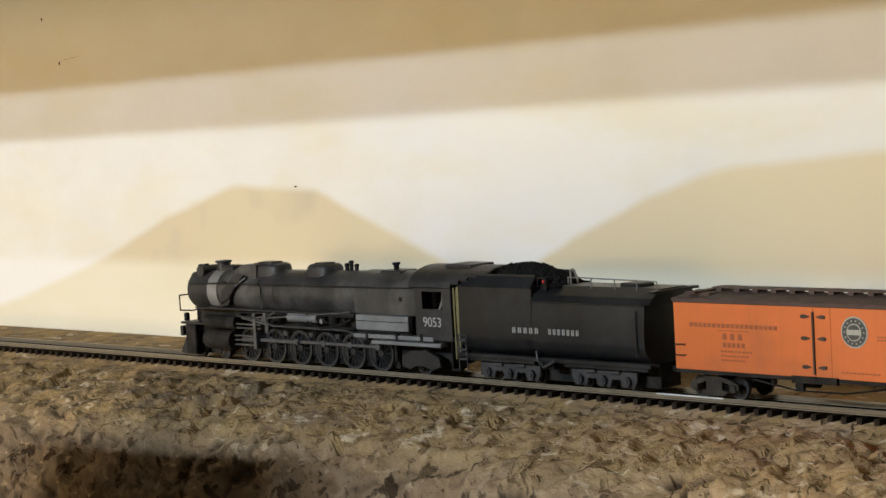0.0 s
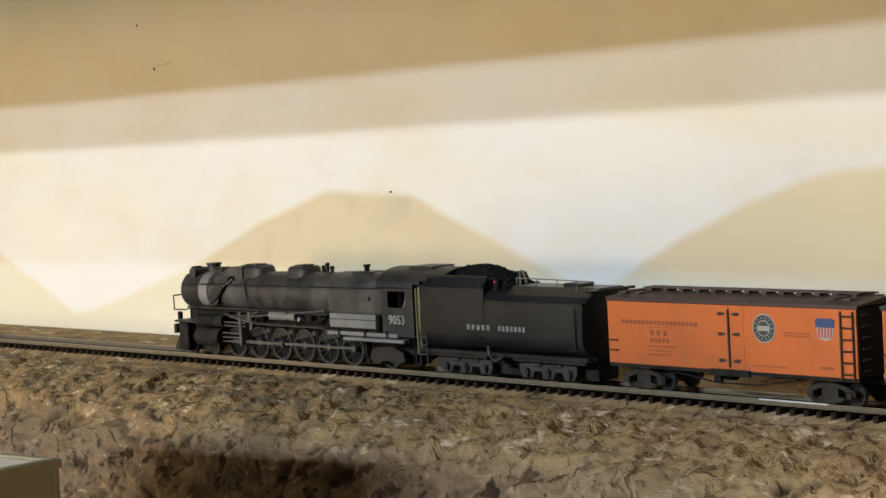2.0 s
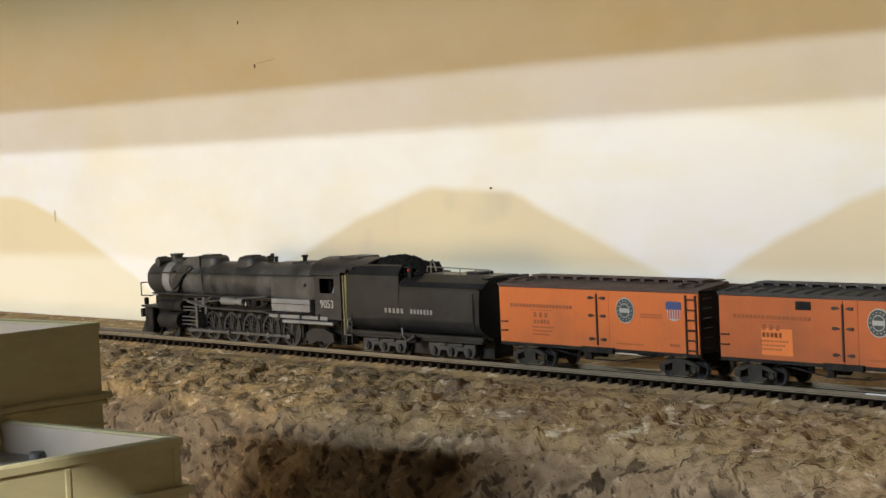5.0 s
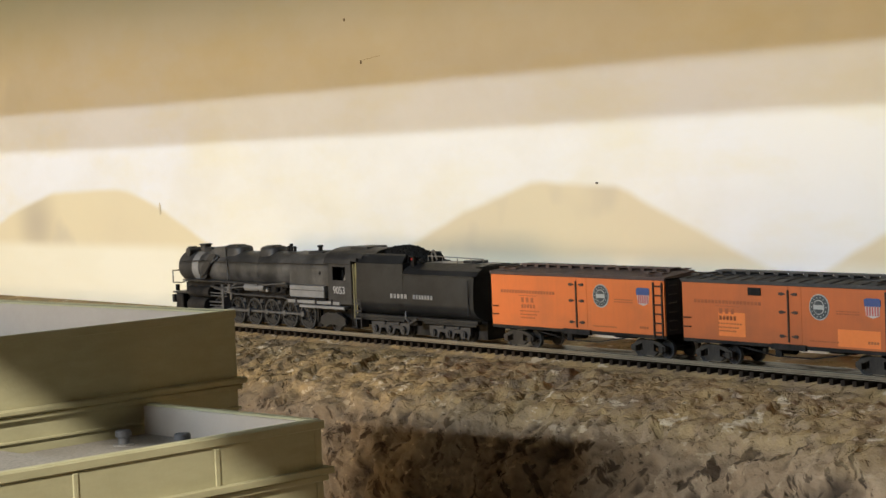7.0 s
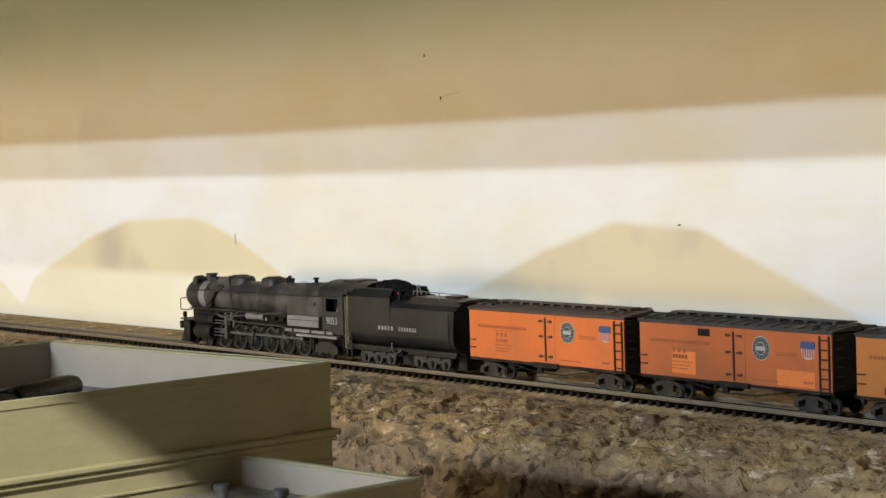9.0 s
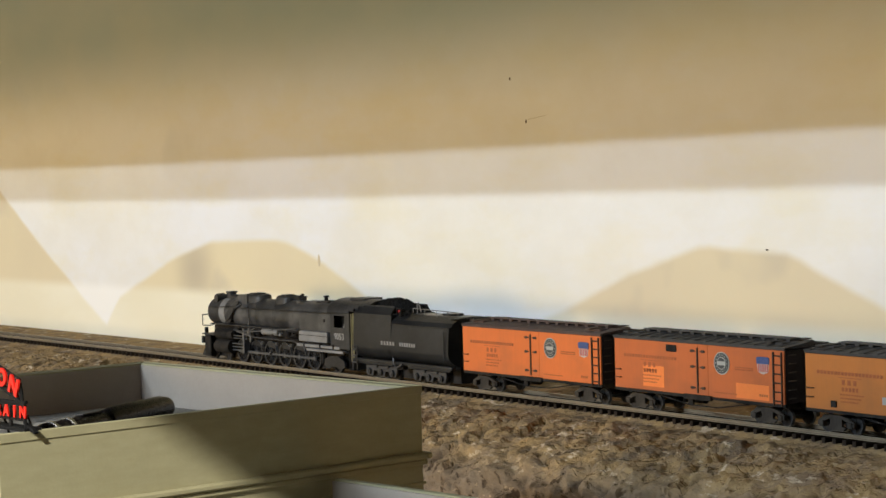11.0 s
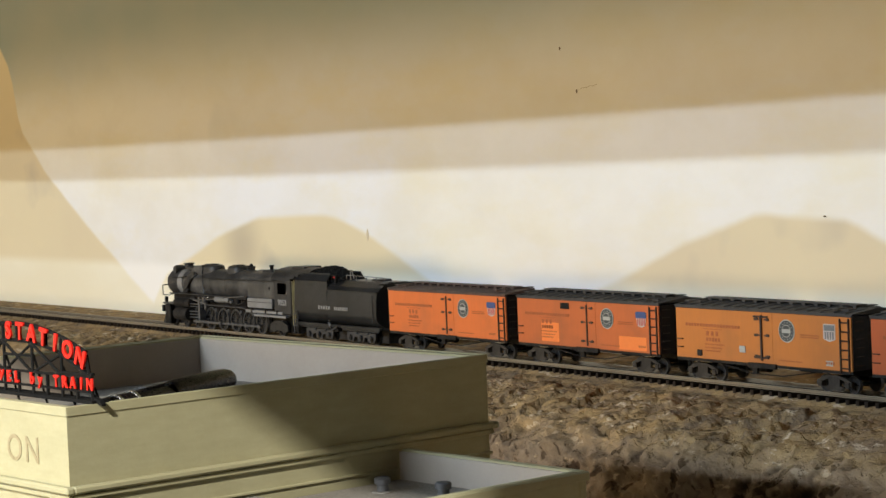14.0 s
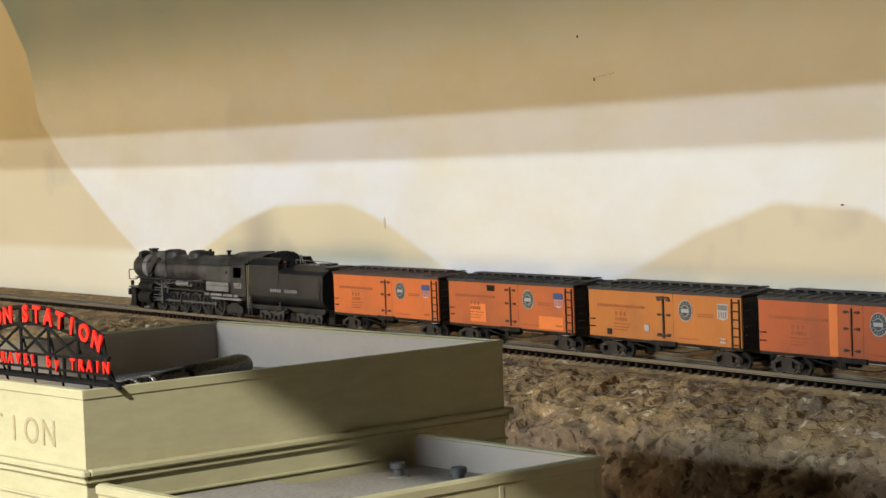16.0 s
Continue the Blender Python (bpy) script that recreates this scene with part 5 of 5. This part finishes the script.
    for s in (-1, 1):
        y0, y1 = (-0.0112, -0.0101) if s < 0 else (0.0101, 0.0112)
        bm = B()
        box(bm, 0.0317 - 0.002, 0.0317 + 5 * 0.0211 + 0.002, y0, y1, -0.0008, 0.0008, 0.0002)
        for i in range(6):
            rod(bm, (0.0317 + i * 0.0211, y0 - 0.0002, 0), (0.0317 + i * 0.0211, y1 + 0.0002, 0), 0.0017, 12)
        ob = part("coupling_rod", bm, STEEL, e)
        RODS.append((ob, 0, 0, RD, CR))
        bm = B()
        y2 = y0 - 0.0014 if s < 0 else y1 + 0.0003
        box(bm, 0.0317 + 2 * 0.0211 - 0.0450, 0.0317 + 2 * 0.0211 + 0.002, y2, y2 + 0.0011, -0.0009, 0.0009, 0.0002)
        ob = part("connecting_rod", bm, STEEL, e)
        RODS.append((ob, 0, 0, RD, CR * 0.97))
        # trailing truck
        bm = B()
        prism(bm, [(0.1560, 0.0050), (0.1570, 0.0095), (0.1640, 0.0120), (0.1750, 0.0120), (0.1830, 0.0090), (0.1840, 0.0050), (0.1780, 0.0028), (0.1720, 0.0045), (0.1660, 0.0045), (0.1620, 0.0026)], "y", min(s * 0.0125, s * 0.0105), max(s * 0.0125, s * 0.0105))
        part("trailing_frame", bm, WHEEL, e)
        part("injector", rod(B(), (0.1760, s * 0.0145, 0.0155), (0.1880, s * 0.0145, 0.0150), 0.0013, 8), DARK, e)
        part("cab_step", box(B(), 0.1955, 0.2010, min(s * 0.0160, s * 0.0130), max(s * 0.0160, s * 0.0130), 0.0040, 0.0052), DARK, e)
        part("cab_step_hanger", rods(B(), [(0.1960, s * 0.0155, 0.0175), (0.1960, s * 0.0155, 0.0042), (0.2005, s * 0.0155, 0.0042), (0.2005, s * 0.0155, 0.0175)], 0.0004, 5), DARK, e)
    # cab: sides with a real window, front, arched roof with hatch, rear pillars
    for s in (-1, 1):
        y0, y1 = (-0.0174, -0.0166) if s < 0 else (0.0166, 0.0174)
        x0, x1, z0, z1 = 0.1735, 0.1985, 0.0186, 0.0440
        wx0, wx1, wz0, wz1 = 0.1785, 0.1925, 0.0335, 0.0420
        bm = B()
        for b in ((x0, x1, z0, wz0), (x0, x1, wz1, z1), (x0, wx0, wz0, wz1), (wx1, x1, wz0, wz1)):
            box(bm, b[0], b[1], y0, y1, b[2], b[3])
        side = part("cab_side", bm, BLACK, e)
        part("arm_rest", box(B(), wx0, wx1, min(s * 0.0178, s * 0.0174), max(s * 0.0178, s * 0.0174), wz0 - 0.0008, wz0, 0.0001), BLACK, side)
        part("cab_pillar", rod(B(), (0.2000, s * 0.0165, 0.0100), (0.2000, s * 0.0165, 0.0440), 0.0005, 6), YELLOW, e, "yellowed brass grab rail")
        # added curved strip for the pale interior between cab and tender
        part("cab_rear_strip", prism(B(), [(0.2004, 0.0120), (0.2022, 0.0120), (0.2026, 0.0340), (0.2040, 0.0400), (0.2080, 0.0450), (0.2010, 0.0445), (0.2000, 0.0400)], "y", min(s * 0.0158, s * 0.0152), max(s * 0.0158, s * 0.0152)), YELLOW, e, "yellow-green strip for the pale interior behind the cab")
    letters("cab_number", "9053", 0.0066, 0.0001, WHITE, e, pose(0.1852, -0.01755, 0.0270, 90, 0, 0), "white painted running number")
    part("cab_floor", box(B(), 0.1735, 0.2010, -0.0165, 0.0165, 0.0180, 0.0188), DARK, e)
    part("cab_front", box(B(), 0.1735, 0.1745, -0.0166, 0.0166, 0.0300, 0.0478), BLACK, e)
    part("backhead", box(B(), 0.1745, 0.1790, -0.0100, 0.0100, 0.0188, 0.0440, 0.001), DARK, e)
    # the little driver figure, reduced to a slanted pale shape
    part("cab_figure", prism(B(), [(0.1880, 0.0330), (0.1895, 0.0330), (0.1918, 0.0375), (0.1920, 0.0402), (0.1908, 0.0402), (0.1905, 0.0375)], "y", -0.0160, -0.0140), SHEET, e, "pale slanted model figure inside the cab window")
    arc = [(0.0182 * math.sin(a), 0.0420 + 0.0118 * math.cos(a) ** 0.8 if math.cos(a) > 0 else 0.042) for a in np.linspace(-1.45, 1.45, 19)]
    inner = [(y * 0.96, z - 0.0008) for y, z in arc[::-1]]
    part("cab_roof", prism(B(), arc + inner, "x", 0.1700, 0.1990), BLACK, e, "", True)
    # the eaves sweep up towards the tender
    for x0, x1, cut in ((0.1990, 0.2040, 1), (0.2040, 0.2090, 2), (0.2090, 0.2145, 3), (0.2145, 0.2200, 4)):
        keep = arc[cut:len(arc) - cut]
        part("roof_overhang", prism(B(), keep + [(y * 0.96, z - 0.0008) for y, z in keep[::-1]], "x", x0, x1), BLACK, e, "", True)
    part("roof_hatch", box(B(), 0.1860, 0.2040, -0.0080, 0.0080, 0.0526, 0.0544, 0.0004), BLACK, e)
    return e


def tender():
    """Origin shared with the engine's chimney."""
    t = tagged(new("tender"), "black round-sided coal tender with white lettering bars, heaped with coal", "tender")

    def section(w, z0, z1, r):
        """Rounded flank: full below, drawn in a little towards the top."""
        half = [(-0.006, z0)] + [(-w + (w - 0.006) * (1 - math.sin(a)), z0 + r * (1 - math.cos(a))) for a in np.linspace(0.15, math.pi / 2, 12)]
        half += [(-w + 0.0013 * u * u, z0 + r + (z1 - z0 - r) * u) for u in (0.25, 0.5, 0.75, 1.0)]
        return half + [(-y, z) for y, z in half[::-1]]
    X0, X1 = 0.2040, 0.3200
    part("tank", prism(B(), section(0.0175, 0.0128, 0.0395, 0.0090), "x", X0 + 0.044, X1), TANK, t, "smooth rounded tank side", True)
    part("tank", prism(B(), section(0.0175, 0.0128, 0.0455, 0.0090), "x", X0, X0 + 0.0478), TANK, t, "smooth rounded tank side", True)
    # coal bunker, sides leaning in
    for s in (-1, 1):
        bm = B()
        prism(bm, [(s * 0.0170, 0.0450), (s * 0.0135, 0.0502), (s * 0.0125, 0.0502), (s * 0.0158, 0.0450)], "x", X0 + 0.001, X0 + 0.0478)
        part("bunker_side", bm, TANK, t)
        part("bunker_rim", rod(B(), (X0 + 0.001, s * 0.0132, 0.0503), (X0 + 0.0478, s * 0.0132, 0.0503), 0.0006, 6), TANK, t)
        part("tank_seam", box(B(), X0 + 0.048, X1, min(s * 0.0170, s * 0.0176), max(s * 0.0170, s * 0.0176), 0.0386, 0.0392), TANK, t)
        part("frame_rail", box(B(), X0 - 0.002, X1 + 0.002, min(s * 0.0130, s * 0.0165), max(s * 0.0130, s * 0.0165), 0.0114, 0.0136, 0.0003), TANK, t)
        part("grab_rail", rod(B(), (X1 - 0.004, s * 0.0180, 0.0165), (X1 - 0.004, s * 0.0180, 0.0370), 0.0004, 5), TANK, t)
        part("drain_valve", box(B(), 0.2560, 0.2640, min(s * 0.0165, s * 0.0120), max(s * 0.0165, s * 0.0120), 0.0082, 0.0115, 0.0006), DARK, t)
        if s < 0:
            part("deck_rail", rods(B(), [(0.2700, s * 0.0105, 0.0470), (0.2700, s * 0.0105, 0.0500), (0.3225, s * 0.0105, 0.0490), (0.3225, s * 0.0105, 0.0455)], 0.0003, 5), SHEET, t, "thin pale wire rail")
        for x in (0.284, 0.298, 0.311) if s < 0 else ():
            part("rail_post", rod(B(), (x, s * 0.0105, 0.0450), (x, s * 0.0105, 0.0496), 0.0003, 5), SHEET, t)
    # sloping water deck
    bm = B()
    prism(bm, [(-0.0172, 0.0394), (-0.0150, 0.0420), (-0.0080, 0.0458), (0.0080, 0.0458), (0.0150, 0.0420), (0.0172, 0.0394)], "x", X0 + 0.0475, X1 + 0.0035)
    part("water_deck", bm, TANK, t)
    part("deck_overhang", box(B(), X1 + 0.001, X1 + 0.0050, -0.0150, 0.0150, 0.0440, 0.0452, 0.0002), TANK, t)
    part("water_hatch", box(B(), 0.2960, 0.3080, -0.005, 0.005, 0.0456, 0.0474, 0.0005), TANK, t)
    part("whistle_pipe", rods(B(), [(0.2655, -0.004, 0.0455), (0.2655, -0.004, 0.0525), (0.2672, -0.004, 0.0530), (0.2690, -0.004, 0.0500), (0.2700, -0.004, 0.0470)], 0.0005, 6), SHEET, t, "bent pale wire")
    lampb = part("marker_lamp", box(B(), 0.2555, 0.2580, -0.0128, -0.0104, 0.0435, 0.0496, 0.0004), DARK, t)
    part("red_lens", rod(B(), (0.2567, -0.0134, 0.0480), (0.2567, -0.0128, 0.0480), 0.0006, 10), RED, lampb, "small red lens")
    part("bunker_ladder", rods(B(), [(0.2520, -0.012, 0.0400), (0.2520, -0.012, 0.0495), (0.2570, -0.012, 0.0495), (0.2570, -0.012, 0.0440)], 0.0004, 5), DARK, t)
    part("stoker_motor", box(B(), 0.2515, 0.2600, -0.0090, 0.0020, 0.0440, 0.0478, 0.0008), DARK, t)
    part("tender_front", box(B(), X0 - 0.0012, X0, -0.0160, 0.0160, 0.0130, 0.0480), DARK, t)
    # coal: a lumpy heap
    bm = B()
    nx, ny = 80, 34
    grid = []
    for i in range(nx + 1):
        row = []
        for j in range(ny + 1):
            u, v = i / nx, j / ny * 2 - 1
            h = max(0, math.sin(math.pi * min(1, u * 0.93 + 0.07)) ** 0.75 * (1 - abs(v) ** 2.2))
            p = Vector((0.2085 + 0.0560 * u, 0.0118 * v, 0))
            row.append(bm.verts.new((p.x, p.y, 0.0452 + 0.0100 * h + 0.0010 * noise.noise(p * 700) + 0.0006 * noise.cell(p * 1300))))
        grid.append(row)
    for i in range(nx):
        for j in range(ny):
            bm.faces.new((grid[i][j], grid[i + 1][j], grid[i + 1][j + 1], grid[i][j + 1]))
    tagged(part("coal_load", bm, COAL, t, "heap of small black coal"), kind="stuff")
    # lettering as bars of its size
    for a, b, n in ((0.2395, 0.2575, 5), (0.2625, 0.2825, 7)):
        bm = B()
        w = (b - a) / n
        for i in range(n):
            for k in (0.08, 0.42):
                box(bm, a + w * (i + k), a + w * (i + k + 0.17), -0.01775, -0.01745, 0.0244, 0.0270)
        part("lettering", bm, WHITE, t, "worn white lettering shown as bars")
    # three-axle trucks
    for c in (0.2320, 0.2910):
        k = part("truck", box(B(), -0.018, 0.018, -0.010, 0.010, 0.0066, 0.0100, 0.0004), DARK, t)
        k.location = (c, 0, 0)
        for s in (-1, 1):
            bm = B()
            out = [(-0.0195, 0.0050), (-0.0195, 0.0088), (0.0195, 0.0088), (0.0195, 0.0050), (0.0175, 0.0018)]
            for x in (0.0072, -0.0072):
                out += [(x + 0.0038, 0.0018), (x + 0.0024, 0.0052), (x - 0.0024, 0.0052), (x - 0.0038, 0.0018)]
            out += [(-0.0175, 0.0018)]
            prism(bm, out, "y", min(s * 0.0112, s * 0.0128), max(s * 0.0112, s * 0.0128))
            part("side_frame", bm, CAST, k)
            for x in (-0.0144, 0.0, 0.0144):
                part("journal_box", rod(B(), (x, s * 0.0112, 0.0046), (x, s * 0.0146, 0.0046), 0.0023, 12), CAST, k)
                part("journal_lid", rod(B(), (x, s * 0.0146, 0.0046), (x, s * 0.0151, 0.0046), 0.0014, 10), CAST, k)
            for x in (-0.0072, 0.0072):
                part("spring", box(B(), x - 0.0030, x + 0.0030, s * 0.0128 - 0.0012, s * 0.0128 + 0.0012, 0.0074, 0.0096, 0.0005), CAST, k)
        for x in (-0.0144, 0.0, 0.0144):
            wheelset(k, x, 0.0044, 0.0080)
    # deepened centre frame stands in for the shade under the tender
    part("centre_frame", box(B(), X0 + 0.002, X1 - 0.001, -0.0066, 0.0066, 0.0016, 0.0128), DARK, t)
    for x0, x1 in ((X0 + 0.001, X0 + 0.047), (X0 + 0.066, X1)):
        part("frame_skirt", box(B(), x0, x1, -0.0160, -0.0150, 0.0098, 0.0116, 0.0003), TANK, t)
    for z in (0.010, 0.0145, 0.019):
        part("front_step", box(B(), X0 - 0.0010, X0 + 0.0045, -0.0182, -0.0165, z, z + 0.0010), CAST, t)
    part("step_rail", rods(B(), [(X0 - 0.001, -0.0176, 0.005), (X0 - 0.001, -0.0176, 0.022), (X0 + 0.0045, -0.0176, 0.022), (X0 + 0.0045, -0.0176, 0.005)], 0.0004, 5), CAST, t)
    part("drain_pipe", rods(B(), [(0.2545, -0.0174, 0.0165), (0.2555, -0.0180, 0.0125), (0.2590, -0.0180, 0.0095), (0.2630, -0.0180, 0.0110), (0.2655, -0.0174, 0.0125)], 0.0007, 6), CAST, t)
    coupler(t, X1 + 0.004, 1)
    part("drawbar", box(B(), 0.188, X0 + 0.004, -0.0025, 0.0025, 0.0095, 0.0120), DARK, t)
    return t


ENGINE = engine()
TENDER = tender()
CARS = [(reefer("orange wooden refrigerator car with brown roof and round emblem", ORANGE_A, ROOF_BROWN, END_BROWN, "early"), 0.3377),
        (reefer("orange refrigerator car with fresh paint patches and dark notice board", ORANGE_B, ROOF_BLACK, END_BROWN, "patched"), 0.4927),
        (reefer("yellow-orange refrigerator car with black roof and white card", ORANGE_C, ROOF_BLACK, ROOF_BLACK, "late"), 0.6505),
        (reefer("red-orange refrigerator car with brighter paint strip", ORANGE_D, ROOF_BLACK, END_BROWN, "plain"), 0.8068)]


def motions():
    """The train rolls along the track; wheels and rods turn with it."""
    times = [r[0] for r in RUN]
    for thing, u, mid in [(ENGINE, 0.0, 0.08), (TENDER, 0.0, 0.262)] + [(c, u, 0.071) for c, u in CARS]:
        rows = []
        for t in times:
            x = run_at(t) + u + mid
            rows.append((t, on_track(x) @ pose(-mid, 0, 0)))
        walk(thing, rows)
    start = run_at(0)
    for ob, place, r in SPIN:
        step = 0.2 if r > 0.008 else 0.1
        rows = []
        for i in range(round(16 / step) + 1):
            t = i * step
            rows.append((t, pose(*place, 0, math.degrees((run_at(t) - start) / r), 0)))
        walk(ob, rows)
    for ob, x, y, z, crank in RODS:
        rows = []
        for i in range(161):
            a = (run_at(i * 0.1) - start) / z
            rows.append((i * 0.1, pose(x + crank * math.sin(a), y, z + crank * math.cos(a))))
        walk(ob, rows)


motions()
